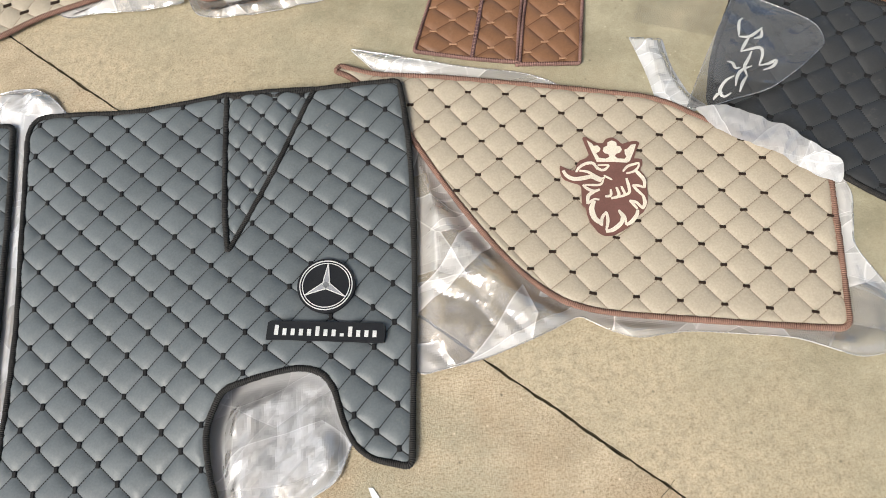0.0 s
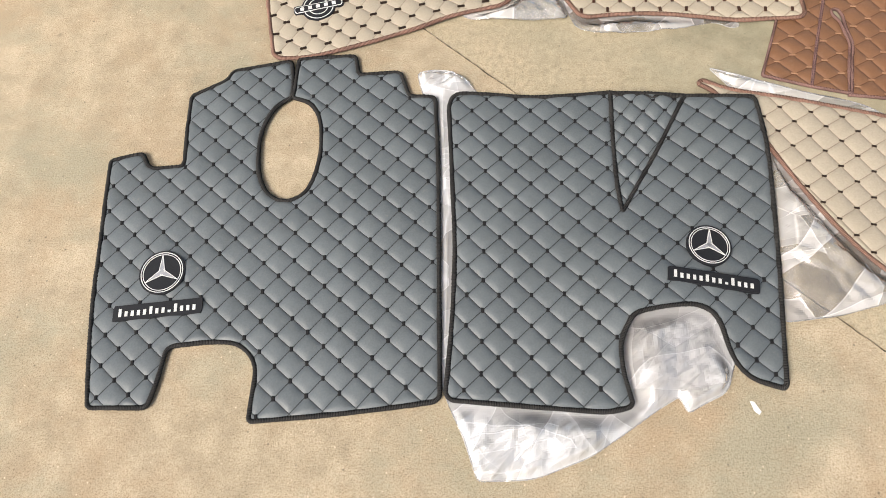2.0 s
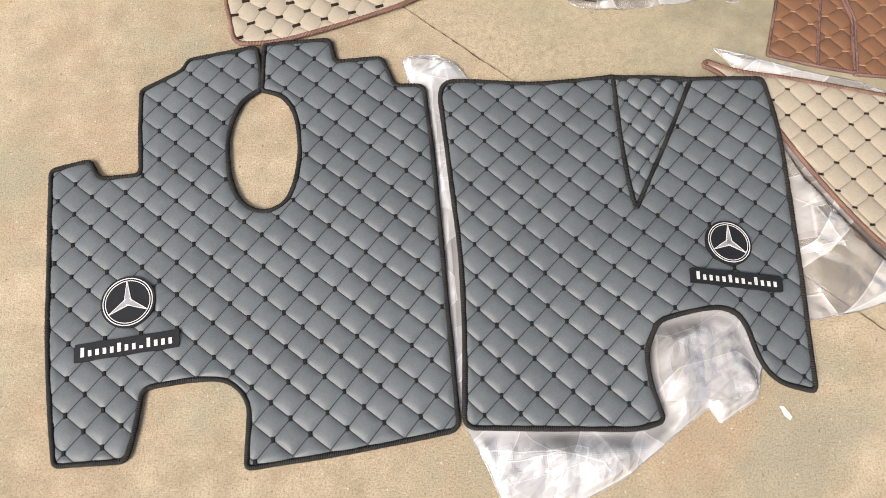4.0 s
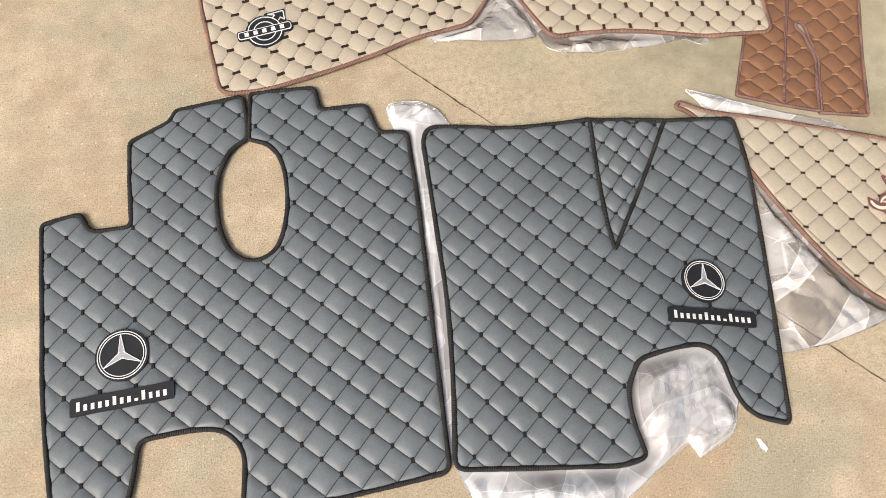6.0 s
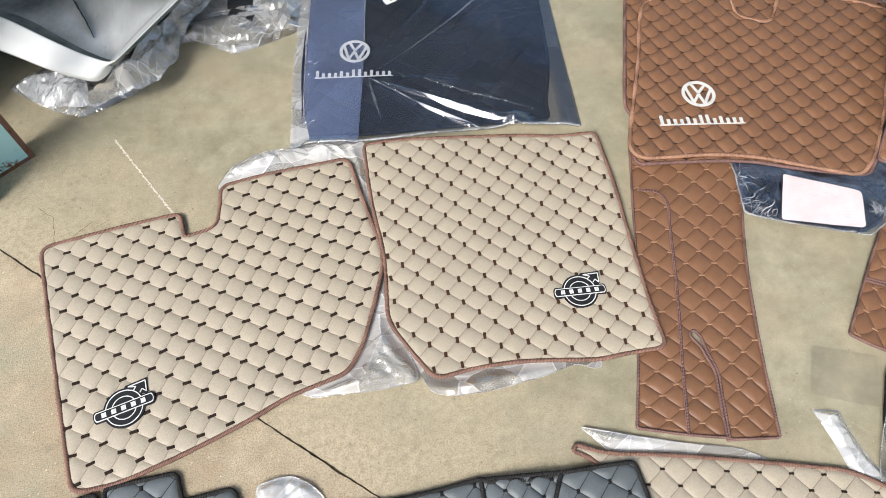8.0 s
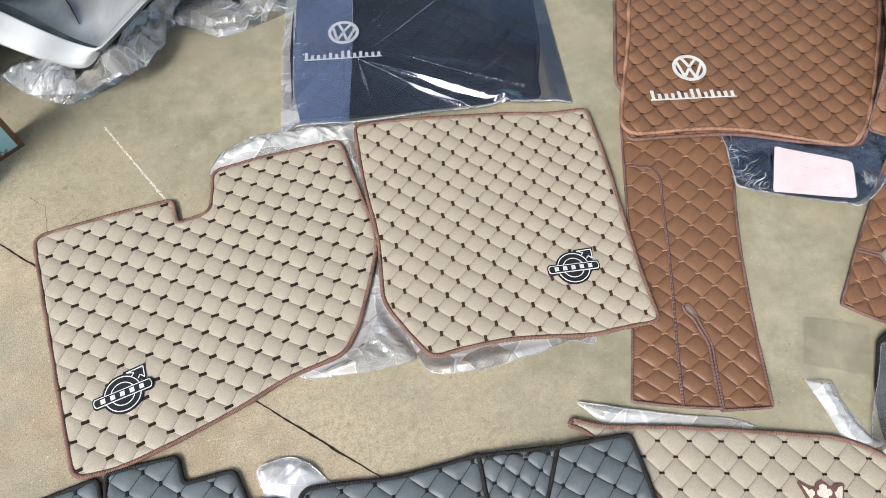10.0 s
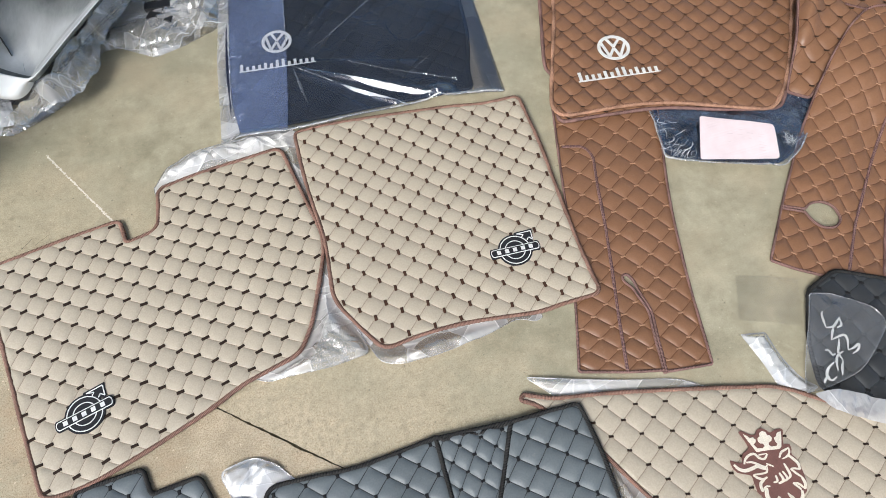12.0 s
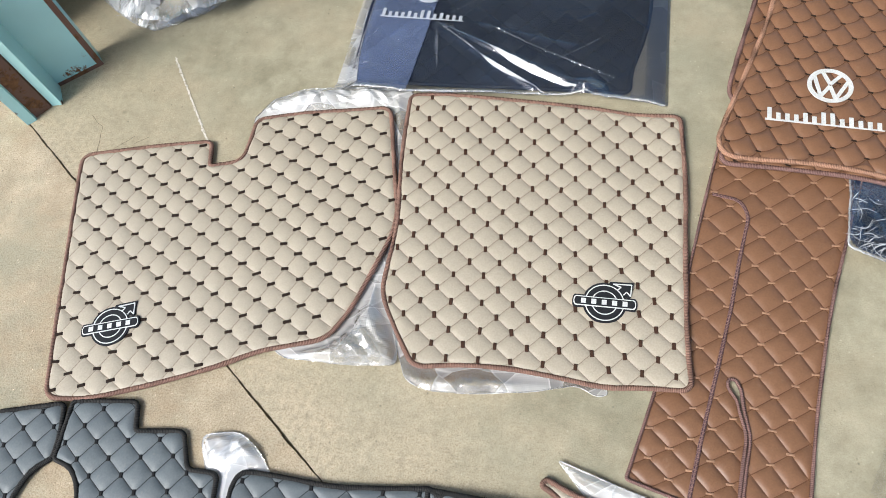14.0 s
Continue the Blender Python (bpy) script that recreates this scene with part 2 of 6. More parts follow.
def concrete(name, dark, mid, light, rough, pits, bump_k, stain, moss, grain=0.5, sand=None):
    """Floor concrete: broad patches, brown and greenish stains, gritty grain, pits and pale grit."""
    m, n, l, b = material(name, rough, spec=0.35)
    big = noise_node(n, l, 1.7, 7.0, 0.62)
    med = noise_node(n, l, 11.0, 8.0, 0.72)
    fine = noise_node(n, l, 250.0, 4.0, 0.8)
    st = noise_node(n, l, 3.1, 8.0, 0.68)
    gr = noise_node(n, l, 2.2, 7.0, 0.66, (1.0, 1.3, 1.0))
    c = ramp(n, l, big.outputs[0], [(0.32, dark), (0.5, mid), (0.68, light)]).outputs[0]
    c = mixed(n, l, 0.5, c, ramp(n, l, med.outputs[0], [(0.34, scaled(dark, 0.8)), (0.5, mid), (0.66, scaled(light, 1.18))]).outputs[0])
    c = mixed(n, l, ramp(n, l, st.outputs[0], [(0.47, (0, 0, 0)), (0.64, (0.7, 0.7, 0.7))]).outputs[0], c, stain)
    c = mixed(n, l, ramp(n, l, gr.outputs[0], [(0.50, (0, 0, 0)), (0.64, (0.75, 0.75, 0.75))]).outputs[0], c, moss)
    dm = None
    if sand is not None:
        # sandy dust trodden in over the threshold, thinning out into the building
        tc = n.new("ShaderNodeTexCoord")
        dot = n.new("ShaderNodeVectorMath")
        dot.operation = "DOT_PRODUCT"
        dot.inputs[1].default_value = (0.6642, 0.7475, 0)
        l.new(tc.outputs["Object"], dot.inputs[0])
        add = n.new("ShaderNodeMath")
        add.operation = "MULTIPLY"
        add.inputs[1].default_value = 0.9
        l.new(st.outputs[0], add.inputs[0])
        dif = n.new("ShaderNodeMath")
        dif.operation = "SUBTRACT"
        l.new(dot.outputs["Value"], dif.inputs[0])
        l.new(add.outputs[0], dif.inputs[1])
        dm = ramp(n, l, dif.outputs[0], [(0.22, (0.9, 0.9, 0.9)), (0.78, (0, 0, 0))]).outputs[0]
        grit = noise_node(n, l, 60.0, 6.0, 0.75)
        c = mixed(n, l, dm, c, ramp(n, l, grit.outputs[0], [(0.33, scaled(sand, 0.68)), (0.5, sand), (0.68, scaled(sand, 1.2))]).outputs[0])
    g = mixed(n, l, grain, c, ramp(n, l, fine.outputs[0], [(0.36, (0.50, 0.45, 0.38)), (0.46, (0.86, 0.84, 0.80)), (0.54, (1.0, 1.0, 1.0)), (0.66, (1.12, 1.12, 1.12))]).outputs[0], "MULTIPLY")
    if dm is not None:
        c = mixed(n, l, ramp(n, l, dm, [(0.0, (0.35, 0.35, 0.35)), (0.7, (1, 1, 1))]).outputs[0], c, g)
    else:
        c = g
    tc = n.new("ShaderNodeTexCoord")
    for scale, share, tone in ((120.0, 0.93, scaled(dark, 0.42)), (160.0, 0.91, scaled(light, 1.35)), (34.0, 0.965, scaled(dark, 0.5))):
        v = n.new("ShaderNodeTexVoronoi")
        v.inputs["Scale"].default_value = scale
        l.new(tc.outputs["Object"], v.inputs["Vector"])
        pick = ramp(n, l, v.outputs["Color"], [(share - 0.02, (0, 0, 0)), (share, (pits,) * 3)])
        near = ramp(n, l, v.outputs["Distance"], [(0.12, (1, 1, 1)), (0.42, (0, 0, 0))])
        c = mixed(n, l, mixed(n, l, 1.0, pick.outputs[0], near.outputs[0], "MULTIPLY"), c, tone)
    l.new(c, b.inputs["Base Color"])
    l.new(ramp(n, l, med.outputs[0], [(0.3, (rough - 0.12,) * 3), (0.7, (rough + 0.1,) * 3)]).outputs[0], b.inputs["Roughness"])
    nb = bump(n, l, med.outputs[0], bump_k * 0.4, 0.004)
    l.new(bump(n, l, fine.outputs[0], bump_k, 0.0025, nb), b.inputs["Normal"])
    return m


def painted(name, col, rust, amount, rough=0.4, foot=0.0):
    m, n, l, b = material(name, rough)
    p = noise_node(n, l, 14.0, 7.0, 0.7)
    q = noise_node(n, l, 3.0, 3.0)
    base = ramp(n, l, q.outputs[0], [(0.3, scaled(col, 0.85)), (0.7, scaled(col, 1.1))]).outputs[0]
    tc = n.new("ShaderNodeTexCoord")
    sep = n.new("ShaderNodeSeparateXYZ")
    l.new(tc.outputs["Object"], sep.inputs[0])
    splash = n.new("ShaderNodeMapRange")
    splash.inputs["From Min"].default_value, splash.inputs["From Max"].default_value, splash.inputs["To Min"].default_value, splash.inputs["To Max"].default_value = 0.0, 0.10, foot, 0.0
    l.new(sep.outputs[2], splash.inputs["Value"])
    tot = n.new("ShaderNodeMath")
    l.new(p.outputs[0], tot.inputs[0])
    l.new(splash.outputs[0], tot.inputs[1])
    mask = ramp(n, l, tot.outputs[0], [(amount, (0, 0, 0)), (amount + 0.05, (1, 1, 1))])
    r = noise_node(n, l, 70.0, 4.0)
    rc = ramp(n, l, r.outputs[0], [(0.3, scaled(rust, 0.35)), (0.7, rust)]).outputs[0]
    l.new(mixed(n, l, mask.outputs[0], base, rc), b.inputs["Base Color"])
    l.new(ramp(n, l, mask.outputs[0], [(0, (rough,) * 3), (1, (0.85,) * 3)]).outputs[0], b.inputs["Roughness"])
    l.new(bump(n, l, mask.outputs[0], 0.3, 0.0015), b.inputs["Normal"])
    return m


def plain(name, col, rough=0.5, metal=0.0, vary=0.1, scale=20.0):
    m, n, l, b = material(name, rough, metal)
    q = noise_node(n, l, scale, 4.0)
    l.new(ramp(n, l, q.outputs[0], [(0.3, scaled(col, 1 - vary)), (0.7, scaled(col, 1 + vary))]).outputs[0], b.inputs["Base Color"])
    return m


GREY, BEIGE, BROWN, BLACK, NAVY = (0.121, 0.138, 0.146), (0.43, 0.372, 0.288), (0.211, 0.107, 0.058), (0.038, 0.040, 0.043), (0.010, 0.016, 0.042)
M_GREY = leatherette("grey_leatherette", GREY, 0.46, spec=0.45)
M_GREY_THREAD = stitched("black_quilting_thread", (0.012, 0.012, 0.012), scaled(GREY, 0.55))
M_BLACK_TACK = fabric("black_thread", (0.014, 0.014, 0.015))
M_BLACK_EDGE = overlock("black_overlock_edging", (0.021, 0.020, 0.019))
M_BEIGE = leatherette("beige_leatherette", BEIGE, 0.5, vary=0.07)
M_BEIGE_THREAD = stitched("brown_quilting_thread", (0.25, 0.195, 0.145), scaled(BEIGE, 0.78))
M_BROWN_TACK = fabric("dark_brown_thread", (0.024, 0.014, 0.009))
M_BROWN_EDGE = overlock("brown_overlock_edging", (0.225, 0.128, 0.096))
M_BROWN = leatherette("brown_leatherette", BROWN, 0.42, vary=0.1)
M_BROWN_THREAD = stitched("tan_quilting_thread", (0.11, 0.05, 0.03), scaled(BROWN, 0.75))
M_TAN_TACK = fabric("tan_tack_thread", (0.36, 0.215, 0.135))
M_MAUVE_EDGE = overlock("mauve_brown_edging", (0.20, 0.115, 0.10))
M_MAUVE_THREAD = fabric("purple_brown_seam_thread", (0.075, 0.04, 0.05))
M_TAN_EDGE = overlock("tan_overlock_edging", (0.36, 0.20, 0.13))
M_BLACK = leatherette("black_leatherette", BLACK, 0.4)
M_NAVY = leatherette("navy_leatherette", NAVY, 0.55, grain=0.0)
M_NAVY_THREAD = stitched("navy_quilting_thread", (0.006, 0.007, 0.012), scaled(NAVY, 0.6))
M_PATCH = fabric("black_embroidered_patch", (0.016, 0.017, 0.02), 0.7)
M_WHITE_THREAD = fabric("white_embroidery_thread", (0.70, 0.70, 0.68), 0.6)
M_SILVER_THREAD = fabric("silver_grey_embroidery_thread", (0.34, 0.35, 0.37), 0.5)
M_CREAM_THREAD = fabric("cream_embroidery_thread", (0.72, 0.66, 0.55), 0.6)
M_MAROON_PATCH = fabric("maroon_embroidered_patch", (0.165, 0.08, 0.066), 0.7)
M_BACKING = fabric("black_felt_backing", (0.03, 0.03, 0.03))
# blue haze and white cells here stand in for sky reflected in the film
M_FILM = film("clear_polythene_film", (1.0, 1.0, 1.0), milk=0.024, rough=0.07, layers=2.0, haze_col=(0.46, 0.60, 0.90), ply_glare=0.016, size=6.0, relief=0.2)
M_FILM_STREAKED = film("tight_glossy_polythene", (1.0, 1.0, 1.0), milk=0.03, rough=0.07, layers=2.3, haze_col=(0.42, 0.58, 0.88), ply_glare=0.07, size=15.0, relief=0.35, stretch=0.3)
M_FILM_CRUMPLED = film("crumpled_polythene", (1.0, 1.0, 1.0), milk=0.04, rough=0.07, layers=4.2, haze_col=(0.98, 0.98, 0.99), ply_glare=0.22, size=18.0, relief=0.25, stretch=0.5)
M_FILM_CLEAR = film("clear_folded_polythene", (1.0, 1.0, 1.0), milk=0.19, rough=0.09, layers=3.4, haze_col=(1.0, 0.985, 0.97), ply_glare=0.26, size=9.0, relief=0.3)
M_FILM_MILKY = film("milky_crumpled_polythene", (1.0, 1.0, 1.0), milk=0.42, rough=0.10, layers=3.2, haze_col=(0.97, 0.98, 1.0), ply_glare=0.17, size=10.0, relief=0.3)
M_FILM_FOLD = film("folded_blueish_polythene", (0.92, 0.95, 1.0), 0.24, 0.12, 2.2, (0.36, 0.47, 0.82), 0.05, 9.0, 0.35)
# the next two are pale strips of painted glint on folded film
M_FILM_GLINT = film("white_glint_polythene", (1.0, 1.0, 1.0), 0.5, 0.08, 4.0, (0.93, 0.96, 1.0), 0.14, 30.0, 0.3)
M_FILM_FAINT_GLINT = film("faint_glint_polythene", (1.0, 1.0, 1.0), 0.085, 0.08, 3.0, (0.70, 0.77, 0.92), 0.05, 30.0, 0.3)
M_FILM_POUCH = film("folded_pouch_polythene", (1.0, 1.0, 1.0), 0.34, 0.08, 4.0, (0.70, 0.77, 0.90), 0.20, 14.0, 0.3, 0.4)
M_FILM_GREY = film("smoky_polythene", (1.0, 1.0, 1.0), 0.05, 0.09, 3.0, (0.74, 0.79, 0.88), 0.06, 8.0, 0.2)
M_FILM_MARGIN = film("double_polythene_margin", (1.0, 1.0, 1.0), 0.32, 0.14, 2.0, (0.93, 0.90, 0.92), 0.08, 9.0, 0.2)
M_SLEEVE = film("thin_clear_sleeve", (1.0, 1.0, 1.0), milk=0.03, rough=0.25, layers=0.4, haze_col=(0.98, 0.92, 0.88), ply_glare=0.008, size=8.0, relief=0.1)
M_PRINT = fabric("white_print_ink", (0.46, 0.48, 0.52), 0.6)
M_GREY_PRINT = fabric("cream_print_ink", (0.50, 0.51, 0.50), 0.6)
M_RED_BROWN_TACK = fabric("brown_thread", (0.055, 0.026, 0.016))
M_OUT = concrete("rough_sandy_concrete", (0.36, 0.296, 0.20), (0.475, 0.392, 0.274), (0.57, 0.484, 0.352), 0.8, 0.85, 0.7, (0.435, 0.325, 0.21), (0.37, 0.345, 0.25), 0.9)
M_IN = concrete("trowelled_workshop_concrete", (0.25, 0.227, 0.152), (0.36, 0.327, 0.23), (0.455, 0.412, 0.30), 0.45, 0.6, 0.35, (0.44, 0.375, 0.26), (0.325, 0.31, 0.22), 0.8, (0.50, 0.42, 0.295))
M_DIRT = plain("dark_joint_dirt", (0.10, 0.085, 0.055), 0.95, vary=0.5, scale=60)
M_TEAL = painted("chipped_teal_paint", (0.44, 0.74, 0.75), (0.26, 0.12, 0.05), 0.69, 0.35, 0.14)
M_RUST = painted("rusted_brown_steel", (0.16, 0.085, 0.06), (0.22, 0.10, 0.04), 0.5, 0.7)
M_PAPER = plain("pale_pink_paper_label", (0.80, 0.67, 0.68), 0.7, vary=0.06)
M_INK = plain("faded_print", (0.72, 0.60, 0.61), 0.7)
M_TAG = plain("white_paper_tag", (0.8, 0.8, 0.8), 0.7, vary=0.03)
M_DARK_INK = plain("dark_print", (0.08, 0.08, 0.08), 0.6)
M_CHALK = plain("white_chalk", (0.72, 0.68, 0.60), 0.95)
M_PANEL = plain("white_gelcoat", (0.86, 0.87, 0.87), 0.22, vary=0.03, scale=5)
# silver fibreglass; the dark-to-white bands in its colour paint soft reflections
M_PANEL_IN, _n, _l, _b = material("silver_fibreglass_with_reflections", 0.16)
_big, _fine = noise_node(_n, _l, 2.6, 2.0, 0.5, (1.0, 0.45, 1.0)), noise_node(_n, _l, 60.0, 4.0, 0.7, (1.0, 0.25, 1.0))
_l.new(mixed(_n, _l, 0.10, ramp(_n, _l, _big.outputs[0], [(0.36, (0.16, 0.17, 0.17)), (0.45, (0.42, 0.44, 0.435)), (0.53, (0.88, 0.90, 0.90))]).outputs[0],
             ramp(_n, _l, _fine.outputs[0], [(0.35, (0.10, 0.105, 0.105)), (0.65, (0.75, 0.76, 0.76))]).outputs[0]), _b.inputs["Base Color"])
M_GROOVE = plain("dark_grey_moulded_groove", (0.17, 0.19, 0.19), 0.22, 0.0, 0.35, 14)
M_RUBBER = plain("black_rubber_trim", (0.018, 0.018, 0.02), 0.5, vary=0.2)
M_WALL = plain("pale_workshop_wall", (0.55, 0.54, 0.50), 0.85, vary=0.08, scale=3)
M_ROOF = plain("pale_roof_sheet", (0.7, 0.71, 0.72), 0.6, vary=0.1, scale=3)

# ---------------------------------------------------------------- geometry helpers


def fbm(x, y, scale, seed=0, octaves=3):
    """Smooth value noise, about -1 to 1, for arrays."""
    total, amp, norm = np.zeros_like(x), 1.0, 0.0
    for o in range(octaves):
        u, v = x * scale + 17.3 * seed + 5.1 * o, y * scale - 9.7 * seed + 3.3 * o
        i, j = np.floor(u), np.floor(v)
        fu, fv = u - i, v - j
        fu, fv = fu * fu * (3 - 2 * fu), fv * fv * (3 - 2 * fv)

        def h(a, b):
            s = np.sin(a * 127.1 + b * 311.7 + seed * 74.7) * 43758.5453
            return (s - np.floor(s)) * 2 - 1

        total += amp * ((h(i, j) * (1 - fu) + h(i + 1, j) * fu) * (1 - fv) + (h(i, j + 1) * (1 - fu) + h(i + 1, j + 1) * fu) * fv)
        norm, amp, scale = norm + amp, amp * 0.5, scale * 2.03
    return total / norm


def smooth(a, b, x):
    t = np.clip((x - a) / (b - a), 0, 1)
    return t * t * (3 - 2 * t)


def resample(path, step, closed=True):
    p = np.array(path + [path[0]] if closed else path, float)
    s = np.r_[0, np.cumsum(np.hypot(*np.diff(p, axis=0).T))]
    k = max(3, int(round(s[-1] / step)))
    q = np.linspace(0, s[-1], k + 1)
    q = q[:-1] if closed else q
    return np.stack([np.interp(q, s, p[:, 0]), np.interp(q, s, p[:, 1])], 1)


def rounded(corners, step=0.004, default=0.02, closed=True):
    """A drawn outline: corners (x, y) or (x, y, radius), each softened by its radius."""
    pts = [Vector((c[0], c[1])) for c in corners]
    rad = [c[2] if len(c) > 2 else default for c in corners]
    out, k = [], len(pts)
    for i in range(k):
        if not closed and i in (0, k - 1):
            out.append(tuple(pts[i]))
            continue
        p, a, b = pts[i], pts[i - 1], pts[(i + 1) % k]
        ra, rb = min(rad[i], 0.48 * (a - p).length), min(rad[i], 0.48 * (b - p).length)
        s, e = p + (a - p).normalized() * ra, p + (b - p).normalized() * rb
        for t in np.linspace(0, 1, 7):
            out.append(tuple(s * (1 - t) ** 2 + p * (2 * t * (1 - t)) + e * t * t))
    return resample(out, step, closed)


def inside(points, poly):
    res = np.zeros(len(points), bool)
    a, b = poly, np.roll(poly, -1, 0)
    for s in range(0, len(points), 6000):
        x, y = points[s:s + 6000, 0:1], points[s:s + 6000, 1:2]
        cross = (a[:, 1] > y) != (b[:, 1] > y)
        xi = (b[:, 0] - a[:, 0]) * (y - a[:, 1]) / np.where(b[:, 1] == a[:, 1], 1e-12, b[:, 1] - a[:, 1]) + a[:, 0]
        res[s:s + 6000] = ((cross & (x < xi)).sum(1) % 2).astype(bool)
    return res


def nearest(points, poly, closed=True):
    """Distance to an outline and the nearest point on it."""
    a = poly if closed else poly[:-1]
    d = (np.roll(poly, -1, 0) if closed else poly[1:])[:len(a)] - a
    dd = (d * d).sum(1) + 1e-12
    dist, place = np.empty(len(points)), np.empty((len(points), 2))
    for s in range(0, len(points), 4000):
        p = points[s:s + 4000, None, :]
        t = np.clip(((p - a) * d).sum(2) / dd, 0, 1)
        q = a + t[..., None] * d
        r = ((p - q) ** 2).sum(2)
        k = r.argmin(1)
        rows = np.arange(len(k))
        dist[s:s + 4000], place[s:s + 4000] = np.sqrt(r[rows, k]), q[rows, k]
    return dist, place


def mesh_object(name, verts, faces, mats, parent=None, label="", shade=True, slots=None, uv=None):
    """One mesh object in world coordinates; under a parent its vertices are kept relative to the parent's place."""
    v = np.asarray(verts, float)
    org = np.zeros(3) if parent is None else np.array(parent.matrix_world.translation if parent.parent is None else WORLD_AT[parent.name])
    me = bpy.data.meshes.new(name)
    me.from_pydata((v - org).tolist(), [], faces if isinstance(faces, list) else faces.tolist())
    for m in (mats if isinstance(mats, (list, tuple)) else [mats]):
        me.materials.append(m)
    if slots is not None:
        me.polygons.foreach_set("material_index", np.asarray(slots, np.int32))
    if shade:
        me.polygons.foreach_set("use_smooth", np.ones(len(me.polygons), bool))
    if uv is not None:
        layer = me.uv_layers.new(name="cells")
        idx = np.empty(len(me.loops), np.int32)
        me.loops.foreach_get("vertex_index", idx)
        layer.data.foreach_set("uv", np.asarray(uv, float)[idx].ravel())
    me.update()
    ob = new(name, me)
    if parent is not None:
        ob.parent = parent
        WORLD_AT[ob.name] = org
    if label:
        tagged(ob, label)
    return ob


WORLD_AT = {}


def thing(name, at, label, category, group="", kind=""):
    ob = new(name)
    ob.empty_display_size = 0.05
    ob.matrix_world = Matrix.Translation(at)
    return tagged(ob, label, category, group, kind)


def flat(p):
    return lambda x, y: np.full_like(x, p)


def blocks(points, poly, size=0.06):
    """Square blocks of points: which block each is in, the blocks' centres and their distance from an outline."""
    key = np.floor(points / size).astype(np.int64)
    ids, back = np.unique(key[:, 0] * 100003 + key[:, 1], return_inverse=True)
    first = np.zeros(len(ids), np.int64)
    first[back[::-1]] = np.arange(len(points))[::-1]
    mid = (key[first] + 0.5) * size
    return back, mid, nearest(mid, poly)[0]


def by_block(points, poly, test, size=0.06):
    """Inside test, point by point only in blocks that the outline may cross."""
    back, mid, far = blocks(points, poly, size)
    res = test(mid, poly)[back]
    close = (far < size * 0.75)[back]
    res[close] = test(points[close], poly)
    return res


def near_rim(points, poly, reach=0.03, size=0.06):
    """Distance to an outline, exact only near it."""
    back, mid, far = blocks(points, poly, size)
    res = far[back]
    close = (far < size * 0.75 + reach)[back]
    res[close] = nearest(points[close], poly)[0]
    return res


def lattice_at(org, a, b, bend, u, v):
    """Places of cell coordinates: two step vectors, and how the rows bend (by u squared, u times v, v squared)."""
    p = np.array(org) + u[..., None] * np.array(a) + v[..., None] * np.array(b)
    for k, c in zip((u * u, u * v, v * v), bend):
        p = p + k[..., None] * np.array(c)
    return p


def grid_patch(poly, holes, org, a, b, cuts, snap, sag=None, bend=()):
    """A grid on two step vectors, kept inside an outline. Returns places, cell coordinates and faces."""
    org, a, b = np.array(org), np.array(a), np.array(b)
    inv = np.linalg.inv(np.stack([a, b], 1))
    lat = (poly - org) @ inv.T
    lo, hi = np.floor(lat.min(0)).astype(int) - 1 - len(bend), np.ceil(lat.max(0)).astype(int) + 1 + len(bend)
    us = (np.arange(lo[0], hi[0])[:, None] + np.array(cuts)).ravel()
    vs = (np.arange(lo[1], hi[1])[:, None] + np.array(cuts)).ravel()
    uu, vv = np.meshgrid(us, vs, indexing="ij")
    pts = lattice_at(org, a, b, bend, uu, vv)
    if sag is not None:
        su, sv, cu, cv = np.abs(np.sin(np.pi * uu)), np.abs(np.sin(np.pi * vv)), np.cos(np.pi * uu) ** 2, np.cos(np.pi * vv) ** 2
        pts = pts + (su * cv + sv * cu)[..., None] * np.array(sag)
    cen = (pts[:-1, :-1] + pts[1:, :-1] + pts[:-1, 1:] + pts[1:, 1:]) / 4
    flat_cen = cen.reshape(-1, 2)
    keep = by_block(flat_cen, poly, inside)
    for h in holes:
        keep &= ~by_block(flat_cen, h, inside)
    ni, nj = uu.shape
    ids = np.arange(ni * nj).reshape(ni, nj)
    quads = np.stack([ids[:-1, :-1], ids[1:, :-1], ids[1:, 1:], ids[:-1, 1:]], -1).reshape(-1, 4)
    if np.cross(a, b) < 0:
        quads = quads[:, ::-1]
    mid = np.stack([(uu[:-1, :-1] + uu[1:, 1:]) / 2, (vv[:-1, :-1] + vv[1:, 1:]) / 2], -1).reshape(-1, 2)[keep]
    quads = quads[keep]
    used, back = np.unique(quads, return_inverse=True)
    quads = back.reshape(-1, 4)
    xy = pts.reshape(-1, 2)[used]
    cell = np.stack([uu, vv], -1).reshape(-1, 2)[used]
    if snap:
        count = np.bincount(quads.ravel(), minlength=len(xy))
        edge = np.where(count < 4)[0]
        best, place = nearest(xy[edge], poly)
        for h in holes:
            d, q = nearest(xy[edge], h)
            place[d < best], best = q[d < best], np.minimum(d, best)
        xy[edge] = place
    return xy, cell, quads, mid


CUTS = [0.0, 0.02, 0.06, 0.12, 0.2, 0.33, 0.5, 0.67, 0.8, 0.88, 0.94, 0.98]


